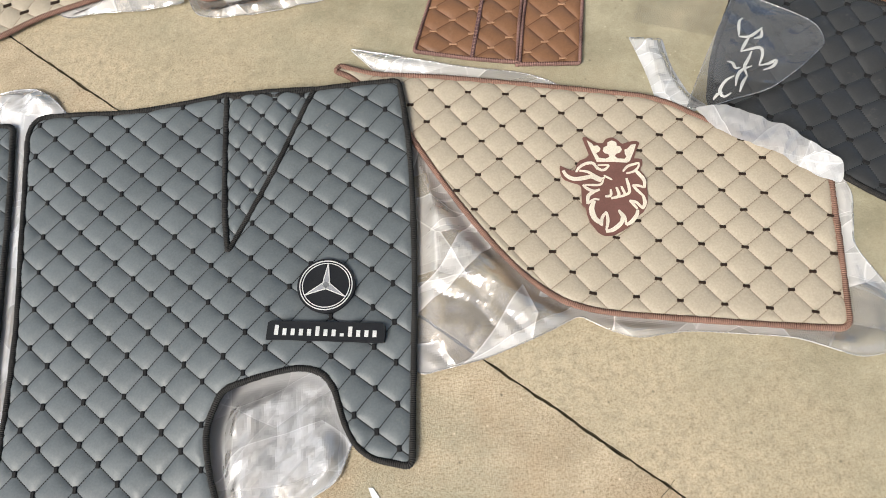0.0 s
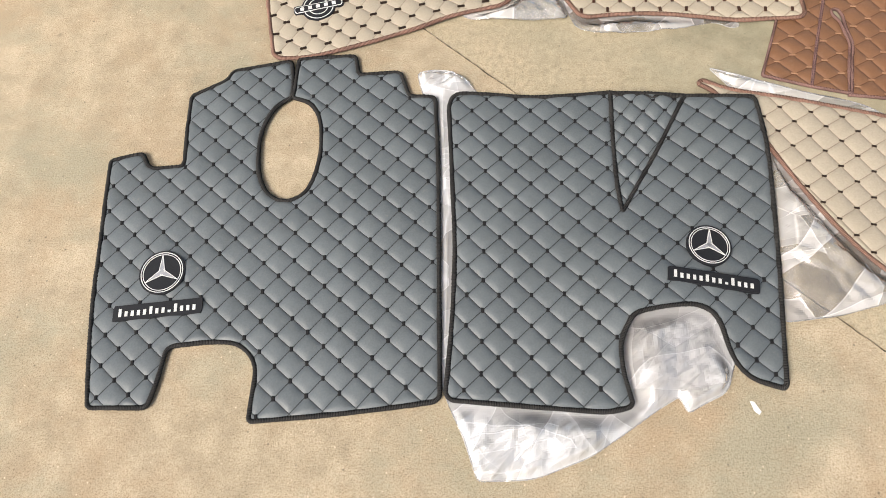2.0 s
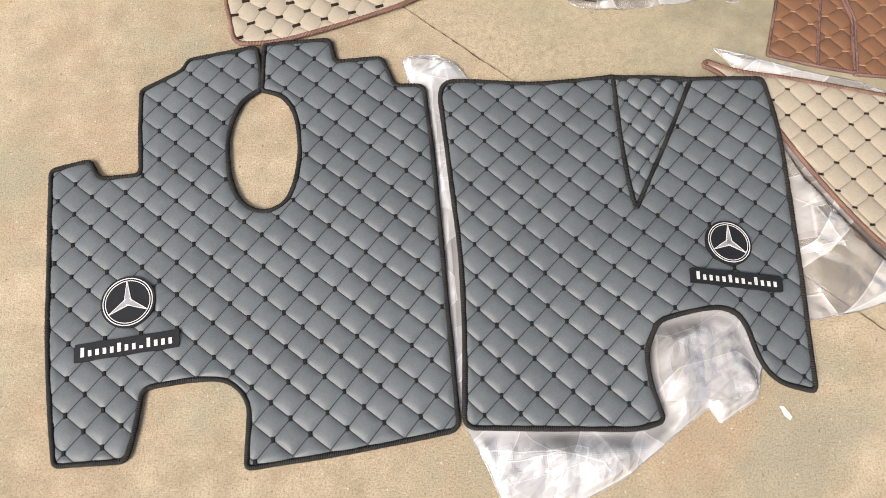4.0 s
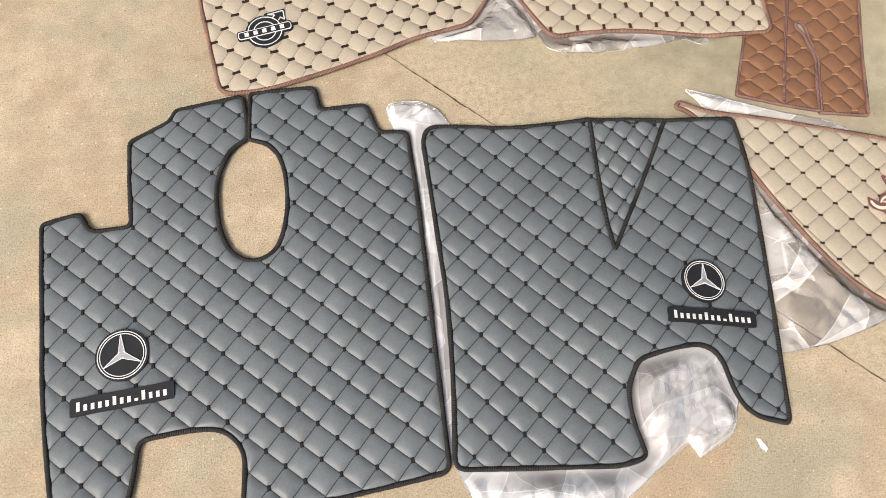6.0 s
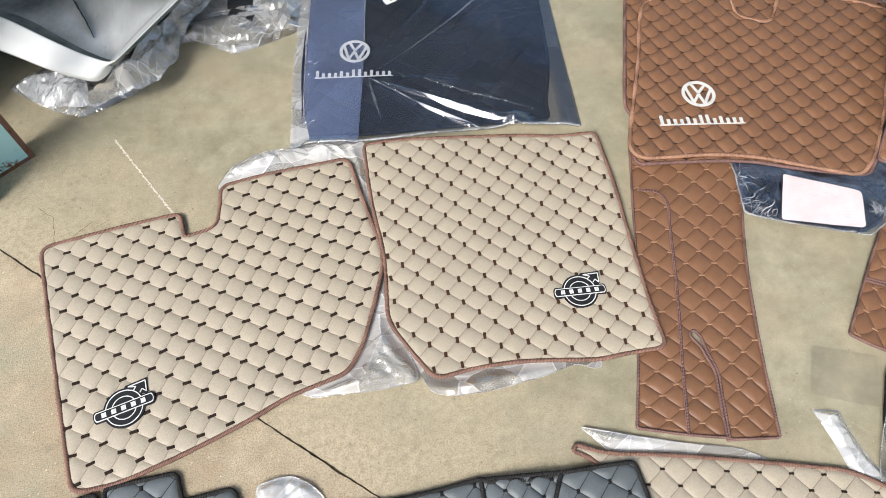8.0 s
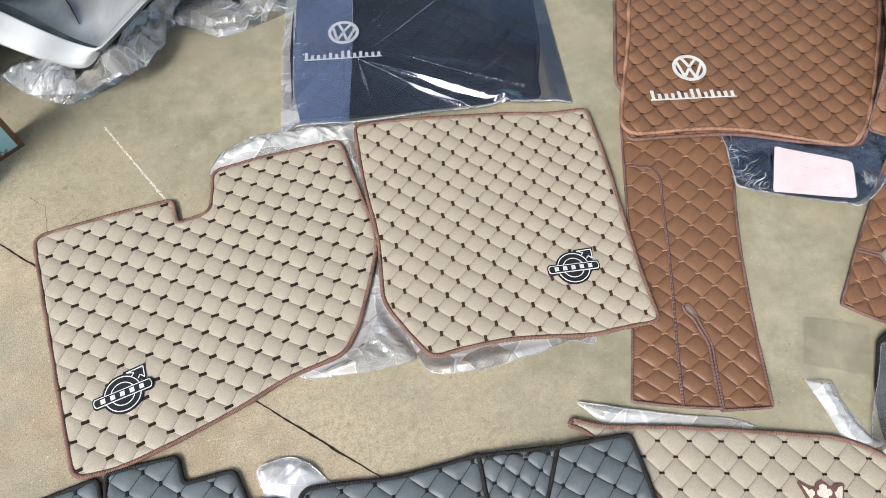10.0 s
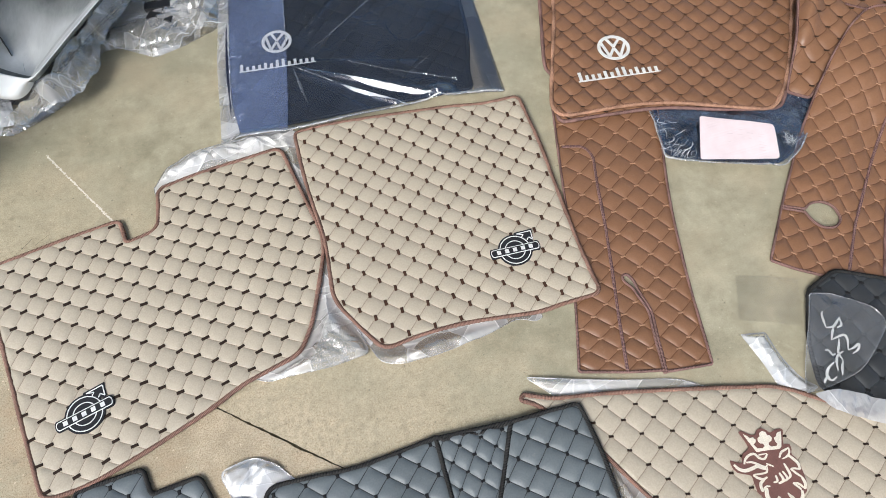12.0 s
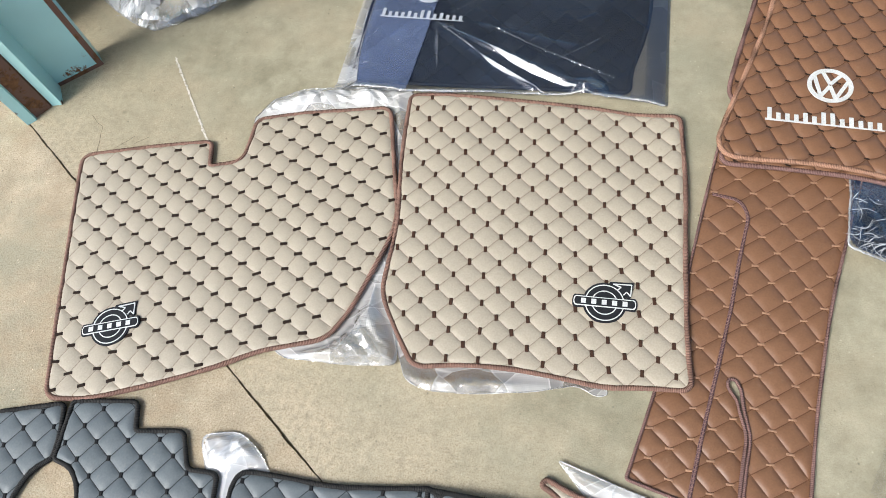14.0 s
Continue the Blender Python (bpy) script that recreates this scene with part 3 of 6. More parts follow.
def quilt(name, parent, poly, holes, org, a, b, lift, mats, puff=0.004, thick=0.009, label="", press=(0.004, 0.006), inset=0.010, sag=None, bend=()):
    """A quilted pad: each diamond a small flat-topped cushion between stitched grooves, pressed down at the tacks and under the edging."""
    xy, cell, quads, mid = grid_patch(poly, holes, org, a, b, CUTS, True, sag, bend)
    fu, fv = np.abs(cell - np.round(cell)).T * 2
    rise = lambda t: 1 - (1 - np.clip(t / 0.82, 0, 1)) ** 2.6
    hump = rise(fu) * rise(fv)
    idx = np.floor(cell[:, 0] + 1e-6) * 12.9898 + np.floor(cell[:, 1] + 1e-6) * 78.233
    own = np.sin(idx) * 43758.5453
    own = own - np.floor(own)
    hump = hump * (0.88 + 0.24 * own)
    av, bv = np.array(a), np.array(b)
    e = (av + bv) / np.linalg.norm(av + bv)
    f = np.array([-e[1], e[0]])
    rel = (cell - np.round(cell)) @ np.stack([av, bv])
    far = np.maximum(np.abs(rel @ e) / press[0], np.abs(rel @ f) / press[1])
    hump = hump * smooth(0.9, 1.7, far)
    rim = near_rim(xy, resample([tuple(q) for q in poly], 0.008))
    for h in holes:
        rim = np.minimum(rim, near_rim(xy, resample([tuple(q) for q in h], 0.008)))
    hold = smooth(0.0, inset, rim)
    crease = (fbm(xy[:, 0], xy[:, 1], 45.0, 3, 2) * 0.0004 + fbm(xy[:, 0], xy[:, 1], 14.0, 7, 2) * 0.0006) * hump
    z = lift(xy[:, 0], xy[:, 1]) + 0.003 + (thick - 0.003 - puff * 0.5) * (0.4 + 0.6 * hold) + (puff * hump + crease) * hold
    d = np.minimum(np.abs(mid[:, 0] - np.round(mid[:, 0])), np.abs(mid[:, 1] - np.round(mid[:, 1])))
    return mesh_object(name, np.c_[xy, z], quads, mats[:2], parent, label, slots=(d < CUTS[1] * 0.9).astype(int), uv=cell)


def tack_mesh(half):
    v = [(sx * half[0] * k, sy * half[1] * k, z) for k, z in ((1, 0.0), (0.95, 0.0013), (0.7, 0.0021)) for sx, sy in ((-1, -1), (1, -1), (1, 1), (-1, 1))]
    f = [[8, 9, 10, 11]] + [[m * 4 + i, m * 4 + (i + 1) % 4, m * 4 + 4 + (i + 1) % 4, m * 4 + 4 + i] for m in (0, 1) for i in range(4)]
    return v, f


def tacks(parent, poly, holes, org, a, b, lift, mat, half, thick, puff, single=True, bend=()):
    """The short dense stitch bars where the quilting lines cross; half: half sizes along the two diagonals."""
    org, a, b = np.array(org), np.array(a), np.array(b)
    inv = np.linalg.inv(np.stack([a, b], 1))
    lat = (poly - org) @ inv.T
    lo, hi = np.floor(lat.min(0)).astype(int) - len(bend), np.ceil(lat.max(0)).astype(int) + 1 + len(bend)
    ij = np.stack(np.meshgrid(np.arange(lo[0], hi[0]), np.arange(lo[1], hi[1]), indexing="ij"), -1).reshape(-1, 2)
    p = lattice_at(org, a, b, bend, ij[:, 0].astype(float), ij[:, 1].astype(float))
    ok = inside(p, poly) & (nearest(p, poly)[0] > 0.009)
    for h in holes:
        ok &= ~inside(p, h) & (nearest(p, h)[0] > 0.009)
    p = p[ok]
    e = (a + b) / np.linalg.norm(a + b)
    turn0 = math.atan2(e[1], e[0])
    rng = np.random.RandomState(len(p))
    z = lift(p[:, 0], p[:, 1]) + thick - puff * 0.5 + 0.0007
    v, f = tack_mesh(half)
    if single and len(p) < 330:
        me = bpy.data.meshes.new("stitch_tack")
        me.from_pydata(v, [], f)
        me.materials.append(mat)
        at = np.array(parent.matrix_world.translation)
        for (x, y), zz in zip(p, z):
            ob = new("stitch_tack", me)
            ob.parent = parent
            s = rng.uniform(0.9, 1.08)
            ob.matrix_local = Matrix.LocRotScale((x - at[0], y - at[1], zz - at[2]), Euler((0, 0, turn0 + rng.uniform(-0.12, 0.12))), (s, rng.uniform(0.9, 1.1), 1))
        return
    verts, faces = [], []
    for (x, y), zz in zip(p, z):
        k = len(verts)
        verts += [(x + c[0] * math.cos(turn0) - c[1] * math.sin(turn0), y + c[0] * math.sin(turn0) + c[1] * math.cos(turn0), zz + c[2]) for c in v]
        faces += [[i + k for i in q] for q in f]
    tagged(mesh_object("stitch_tacks", verts, faces, mat, parent, shade=False), kind="stuff")


def edging(name, parent, path, lift, mat, width=0.0056, height=0.0052, closed=True, label="", rib=0.22, base=0.0055, seed=1):
    """Bound edge: a rounded band along an outline with raised overlock ribs."""
    p = resample([tuple(q) for q in path], 0.0017, closed)
    k = len(p)
    t = (np.roll(p, -1, 0) - np.roll(p, 1, 0)) if closed else np.gradient(p, axis=0)
    t /= np.hypot(*t.T)[:, None] + 1e-12
    nrm = np.stack([-t[:, 1], t[:, 0]], 1)
    z = lift(p[:, 0], p[:, 1]) + base
    rng = np.random.RandomState(seed)
    swell = 1 + rib * np.array([0.8, -0.6])[np.arange(k) % 2] * rng.uniform(0.2, 1.3, k)
    w = width * swell * (1 + 0.08 * np.sin(np.arange(k) * 0.05))
    n_ring = 8
    ang = np.linspace(0, 2 * math.pi, n_ring, endpoint=False)
    ring = []
    for g in ang:
        off = np.cos(g) * w
        ring.append(np.c_[p + nrm * off[:, None], np.maximum(z + np.sin(g) * height * swell, z - base + 0.0003)])
    v = np.stack(ring, 1).reshape(-1, 3)
    i = np.arange(k if closed else k - 1)
    faces = []
    for m in range(n_ring):
        m2 = (m + 1) % n_ring
        j = (i + 1) % k
        faces.append(np.stack([i * n_ring + m, j * n_ring + m, j * n_ring + m2, i * n_ring + m2], 1))
    faces = np.concatenate(faces)[:, ::-1].tolist()
    if not closed:
        faces += [list(range(n_ring)), list(range((k - 1) * n_ring, k * n_ring))[::-1]]
    uv = np.stack([np.repeat(np.arange(k) / 2.1, n_ring), np.tile(np.arange(n_ring) / n_ring, k)], 1)
    return mesh_object(name, v, faces, mat, parent, label, uv=uv)


def backing(parent, poly, holes, lift, z=0.0012):
    """The felt underside of a mat."""
    xy, _, quads, _ = grid_patch(poly, holes, poly.min(0), (0.014, 0), (0, 0.014), [0.0], True)
    return mesh_object("backing", np.c_[xy, lift(xy[:, 0], xy[:, 1]) + z], quads[:, ::-1], M_BACKING, parent)


def slab(name, parent, pts, lift, h0, h1, mat, label=""):
    """A flat raised shape with an outline, between two heights over the lift surface."""
    p = np.array(pts, float)
    area = np.sum(p[:, 0] * np.roll(p[:, 1], -1) - np.roll(p[:, 0], -1) * p[:, 1])
    p = p if area > 0 else p[::-1]
    k = len(p)
    z = lift(p[:, 0], p[:, 1])
    v = np.r_[np.c_[p, z + h0], np.c_[p, z + h1]]
    tri = tessellate_polygon([[Vector((x, y, 0)) for x, y in p]])
    faces = []
    for t in tri:
        a, b, c = (p[i] for i in t)
        up = np.cross(b - a, c - a) > 0
        faces.append([i + k for i in (t if up else t[::-1])])
    faces += [[i, (i + 1) % k, (i + 1) % k + k, i + k] for i in range(k)]
    return mesh_object(name, v, faces, mat, parent, label, shade=False)


def ring_mesh(name, parent, c, r0, r1, lift, h0, h1, mat, ex=(1, 0), ey=(0, 1), label="", seg=56):
    """A flat ring between two radii round c; ex, ey: its axes in plan."""
    ang = np.linspace(0, 2 * math.pi, seg, endpoint=False)
    ex, ey, c = np.array(ex), np.array(ey), np.array(c)
    dirs = np.cos(ang)[:, None] * ex + np.sin(ang)[:, None] * ey
    vs, n = [], seg
    for r, h in ((r0, h0), (r0, h1), (r1, h1), (r1, h0)):
        q = c + dirs * r
        vs.append(np.c_[q, lift(q[:, 0], q[:, 1]) + h])
    f = []
    for m in range(3):
        for i in range(n):
            j = (i + 1) % n
            f.append([m * n + i, (m + 1) * n + i, (m + 1) * n + j, m * n + j])
    return mesh_object(name, np.concatenate(vs), f, mat, parent, label, shade=False)


def disc_points(c, r, ex=(1, 0), ey=(0, 1), seg=48):
    ang = np.linspace(0, 2 * math.pi, seg, endpoint=False)
    return np.array(c) + r * (np.cos(ang)[:, None] * np.array(ex) + np.sin(ang)[:, None] * np.array(ey))


def stroke(path, width, closed=False):
    """Outline of a thick line along a path, for embroidery strokes; widths may taper."""
    p = np.array(path, float)
    t = np.gradient(p, axis=0)
    t /= np.hypot(*t.T)[:, None] + 1e-12
    n = np.stack([-t[:, 1], t[:, 0]], 1)
    w = np.broadcast_to(np.asarray(width, float), (len(p),))[:, None]
    return np.r_[p + n * w, (p - n * w)[::-1]]


def spline(pts, step):
    """A smooth line through points."""
    p = np.array(pts, float)
    q = np.r_[[2 * p[0] - p[1]], p, [2 * p[-1] - p[-2]]]
    t = np.linspace(0, 1, 9)[:, None]
    out = [0.5 * (2 * b + (c - a) * t + (2 * a - 5 * b + 4 * c - d) * t ** 2 + (3 * b - a - 3 * c + d) * t ** 3) for a, b, c, d in zip(q, q[1:], q[2:], q[3:])]
    return resample([tuple(v) for v in np.concatenate(out)[np.r_[True, np.hypot(*np.diff(np.concatenate(out), axis=0).T) > 1e-9]]], step, False)


def turned(deg):
    c, s = math.cos(radians(deg)), math.sin(radians(deg))
    return np.array([c, s]), np.array([-s, c])


def lift_of(base, seed, amp=0.0025, extra=None):
    """How a mat lies: its base height with gentle waves and any lifted part."""
    def f(x, y):
        z = base + amp * (1 + fbm(x, y, 3.0, seed, 2))
        return z + extra(x, y) if extra is not None else z
    return f


def bars_word(parent, c, ex, ey, length, height, lift, h0, h1, mat, heights):
    """A word shown as a row of plain upright bars on one line."""
    k = len(heights)
    for i, hh in enumerate(heights):
        x0, x1 = -length / 2 + length * (i + 0.22) / k, -length / 2 + length * (i + 0.70) / k
        y0, y1 = -height / 2, -height / 2 + height * hh
        q = [np.array(c) + np.array(ex) * u + np.array(ey) * w for u, w in ((x0, y0), (x1, y0), (x1, y1), (x0, y1))]
        slab("word_bar", parent, q, lift, h0, h1, mat)


def sheet(name, parent, poly, mat, height, cell=0.006, label="", holes=()):
    """A crumpled sheet of film inside an outline, with its height from a function of place."""
    xy, _, quads, _ = grid_patch(poly, list(holes), poly.min(0), (cell, 0), (0, cell), [0.0], True)
    return mesh_object(name, np.c_[xy, height(xy[:, 0], xy[:, 1])], quads, mat, parent, label, shade=mat is M_FILM)


def crease_glints(parent, lines, height, rise=0.002, mat=None):
    """Pale flat strips that paint glints along folds in film: lines of points with a width at the start, the middle and
    the end.
    """
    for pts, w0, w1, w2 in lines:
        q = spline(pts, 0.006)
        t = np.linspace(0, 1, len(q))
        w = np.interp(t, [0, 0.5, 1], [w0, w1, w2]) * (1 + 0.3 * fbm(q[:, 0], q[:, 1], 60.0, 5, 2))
        slab("crease", parent, stroke(q, w * 0.5), height, rise, rise + 0.0006, mat or M_FILM_GLINT)


def curls(rng, count, x0, x1, y0, y1, length, lean):
    """Short curled wrinkle glints strewn over a stretch of film, as lines for the strips above."""
    out = []
    for _ in range(count):
        c, a, n = np.array([rng.uniform(x0, x1), rng.uniform(y0, y1)]), lean + rng.normal(0, 0.45), length * rng.uniform(0.5, 1.3)
        d, o = np.array([math.cos(a), math.sin(a)]), np.array([-math.sin(a), math.cos(a)]) * rng.normal(0, 0.16) * n
        out.append(((tuple(c - d * n / 2), tuple(c + o), tuple(c + d * n / 2)), 0.0004, rng.uniform(0.0008, 0.0026), 0.0005))
    return out


def facets(x, y, seed):
    """Flat triangles joined along sharp folds: values -1 to 1 on an uneven net of unit triangles."""
    x, y = x + 0.35 * fbm(x, y, 0.8, seed + 2, 2), y + 0.35 * fbm(x, y, 0.8, seed + 4, 2)
    i, j = np.floor(x), np.floor(y)
    u, v = x - i, y - j

    def h(a, b):
        s = np.sin(a * 127.1 + b * 311.7 + seed * 74.7) * 43758.5453
        return (s - np.floor(s)) * 2 - 1

    lo, hi = np.minimum(u, v), np.maximum(u, v)
    return h(i, j) * (1 - hi) + h(i + 1, j + 1) * lo + np.where(u > v, h(i + 1, j), h(i, j + 1)) * (hi - lo)


def crumple(x, y, seed, scale=9.0):
    """Crumpled film, about 0 to 1: flat facets between sharp folds, with smaller facets on them."""
    rng = np.random.RandomState(seed)
    z = np.zeros_like(x)
    for k, (f, a) in enumerate(((0.7, 1.0), (1.3, 0.75), (2.6, 0.5), (5.0, 0.28), (9.0, 0.14))):
        t, wide = rng.uniform(0, math.pi), rng.uniform(1.3, 2.2)
        u = (x * math.cos(t) + y * math.sin(t)) * scale * f * wide / 1.5
        v = (-x * math.sin(t) + y * math.cos(t)) * scale * f / wide
        z += a * facets(u + 0.4 * v, v, seed * 7 + k)
    return np.clip(0.5 + 0.42 * z, 0, 1.4)

# ---------------------------------------------------------------- the floor, its joint and the building round it
JOINT_AT, JOINT_E, JOINT_N = np.array([0.173, 0.783]), np.array([0.7475, -0.6642]), np.array([0.6642, 0.7475])


def joint_edge(side, gap, lo=-2.2, hi=3.2):
    """The broken edge of the slab along the joint, from lo to hi along it."""
    s = np.arange(lo, hi, 0.007)
    wob = 0.0026 * fbm(s, s * 0 + side, 60.0, 11, 3) + 0.003 * fbm(s, s * 0, 2.0, 4, 2)
    off = side * gap * (1 + 0.9 * fbm(s, s * 0 + 3 * side, 22.0, 8, 3)) + wob
    return JOINT_AT + s[:, None] * JOINT_E + off[:, None] * JOINT_N


def ground_slab(name, side, far, mat, label, cat):
    """A concrete slab on one side of the joint, with a thin step down into it."""
    e = joint_edge(side, 0.0026)
    lo, hi = JOINT_AT - 40 * JOINT_E + side * 0.003 * JOINT_N, JOINT_AT + 40 * JOINT_E + side * 0.003 * JOINT_N
    top = np.r_[[lo], e, [hi], [hi + side * far * JOINT_N], [lo + side * far * JOINT_N]]
    k = len(top)
    v = np.r_[np.c_[top, np.zeros(k)], np.c_[top, np.full(k, -0.03)]]
    tri = tessellate_polygon([[Vector((x, y, 0)) for x, y in top]])
    faces = []
    for t in tri:
        a, b, c = (top[i] for i in t)
        faces.append(list(t) if np.cross(b - a, c - a) > 0 else list(t)[::-1])
    faces += [[i, i + k, i + 1 + k, i + 1] if side > 0 else [i, i + 1, i + 1 + k, i + k] for i in range(k - 1)]
    return tagged(mesh_object(name, v, faces, mat, shade=False), label, cat, kind="structure")


ground_slab("ground", -1, 40, M_OUT, "rough sandy beige concrete yard slab", "ground")
ground_slab("floor", 1, 40, M_IN, "smooth olive-beige trowelled concrete workshop floor", "floor")
_a, _b = JOINT_AT - 40 * JOINT_E, JOINT_AT + 40 * JOINT_E
tagged(mesh_object("joint_fill", [(*(_a - 0.02 * JOINT_N), -0.0055), (*(_b - 0.02 * JOINT_N), -0.0055), (*(_b + 0.02 * JOINT_N), -0.0055), (*(_a + 0.02 * JOINT_N), -0.0055)],
                   [[0, 1, 2, 3]], M_DIRT, shade=False), "dark dirt in the slab joint", "joint", kind="structure")


def wall_box(name, s0, s1, n0, n1, z0, z1, mat, label, cat="wall"):
    """A block in the building's own axes: along the joint, into the building, up."""
    v = [(*(JOINT_AT + s * JOINT_E + n * JOINT_N), z) for z in (z0, z1) for s, n in ((s0, n0), (s1, n0), (s1, n1), (s0, n1))]
    f = [[3, 2, 1, 0], [4, 5, 6, 7], [0, 1, 5, 4], [1, 2, 6, 5], [2, 3, 7, 6], [3, 0, 4, 7]]
    return tagged(mesh_object(name, v, f, mat, shade=False), label, cat, kind="structure")


# walls, lintel and ceiling are added out of view to shape the floor's light
wall_box("wall_front", -7.0, -1.62, 0.02, 0.2, 0.0, 4.6, M_WALL, "unseen pale wall beside the wide doorway, added to shape the light")
wall_box("wall_front_far", 4.2, 7.0, 0.02, 0.2, 0.0, 4.6, M_WALL, "unseen pale wall beyond the wide doorway, added to shape the light")
wall_box("wall_lintel", -1.62, 4.2, 0.02, 0.2, 2.9, 4.6, M_WALL, "unseen pale wall above the doorway, added to cut the sky light")
wall_box("wall_left", -7.2, -7.0, 0.02, 6.0, 0.0, 4.6, M_WALL, "unseen pale side wall, added to shape the light")
wall_box("ceiling", -7.2, 7.2, 0.02, 6.0, 4.6, 4.7, M_ROOF, "unseen pale ceiling, added to keep sky light off the floor", "ceiling")


def flat_strip(name, path, width, mat, label, cat, seed=0, z=0.0006):
    """A thin uneven mark lying on the floor, such as a crack."""
    p = resample(path, 0.006, False)
    k = len(p)
    t = np.gradient(p, axis=0)
    t /= np.hypot(*t.T)[:, None]
    n = np.stack([-t[:, 1], t[:, 0]], 1)
    p = p + n * (0.004 * fbm(p[:, 0], p[:, 1], 30.0, seed, 2))[:, None]
    w = (width * (0.6 + 0.6 * np.abs(fbm(p[:, 0], p[:, 1], 80.0, seed + 3, 2))))[:, None]
    v = np.r_[np.c_[p + n * w, np.full(k, z)], np.c_[p - n * w, np.full(k, z)]]
    f = [[i + k, i + 1 + k, i + 1, i] for i in range(k - 1)]
    return tagged(mesh_object(name, v, f, mat, shade=False), label, cat, kind="structure")


flat_strip("crack", [(1.129, -0.048), (1.10, -0.075), (1.065, -0.119), (1.03, -0.2)], 0.0008, M_DIRT, "hairline crack in the concrete", "crack", 2)
flat_strip("crack_inside", [(-0.66, 1.72), (-0.615, 1.68), (-0.605, 1.62), (-0.60, 1.58)], 0.0007, M_DIRT, "hairline crack in the concrete", "crack", 5)
flat_strip("scratch", [(-0.56, 1.606), (-0.505, 1.648)], 0.0007, M_DIRT, "short dark scratch on the floor", "scratch", 7)
flat_strip("scratch_short", [(-0.50, 1.622), (-0.46, 1.645)], 0.0006, M_DIRT, "short dark scratch on the floor", "scratch", 9)

_rng = np.random.RandomState(5)
_v, _f = [], []
for i in range(420):
    s = _rng.rand()
    p = np.array([-0.459, 1.928]) * (1 - s) + np.array([-0.286, 1.632]) * s + _rng.normal(0, 0.0013, 2)
    r, t0, k = _rng.uniform(0.0007, 0.0026), _rng.uniform(0, 3), len(_v)
    _v += [(p[0] + r * math.cos(t0 + g), p[1] + r * math.sin(t0 + g), 0.0005 + 0.000004 * i) for g in (0, 1.3, 2.5, 3.8, 5.1)]
    _f.append([k, k + 1, k + 2, k + 3, k + 4])
tagged(mesh_object("chalk_line", _v, _f, M_CHALK, shade=False), "broken white chalk line on the floor", "chalk line", kind="stuff")

# ---------------------------------------------------------------- the mats


def emblem_ring_star(parent, c, r, deg, lift, h):
    """A round black patch with a white double ring and three tapering spokes."""
    ex, ey = turned(deg)
    e = slab("emblem", parent, disc_points(c, r), lift, 0.001, h, M_PATCH, "round black embroidered patch with silver ring")
    ring_mesh("ring", e, c, r * 0.885, r * 0.92, lift, h - 0.001, h + 0.0012, M_WHITE_THREAD)
    ring_mesh("ring", e, c, r * 0.80, r * 0.83, lift, h - 0.001, h + 0.0010, M_WHITE_THREAD)
    for k, g in enumerate((90, 210, 330)):
        u, w = turned(deg + g)
        c0 = np.array(c)
        tip = c0 + u * r * 0.8
        slab("spoke", e, [c0 + w * r * 0.13 - u * r * 0.05, c0 - w * r * 0.13 - u * r * 0.05, tip], lift, h - 0.001, h + 0.0014, M_SILVER_THREAD)
        slab("spoke_edge", e, stroke([c0 + w * r * 0.13, tip], 0.0008), lift, h, h + 0.002, M_WHITE_THREAD)
        slab("spoke_edge", e, stroke([c0 - w * r * 0.13, tip], 0.0008), lift, h, h + 0.002, M_WHITE_THREAD)
    return e


def badge(parent, c, deg, length, height, lift, h):
    """A black name strip with plain white bars in place of its word."""
    ex, ey = turned(deg)
    c = np.array(c)
    q = [c + ex * (length / 2 * a) + ey * (height / 2 * b) for a, b in ((-1, -1), (1, -1), (1, 1), (-1, 1))]
    g = resample([tuple(p) for p in q], 0.01)
    bd = slab("badge", parent, g, lift, 0.001, h, M_PATCH, "black embroidered name strip")
    bars_word(bd, c, ex, ey, length * 0.9, height * 0.52, lift, h - 0.0005, h + 0.0012, M_WHITE_THREAD, [1, .66, .66, .66, .66, .95, .66, .66, .3, 1, .66, .66, .66])
    return bd


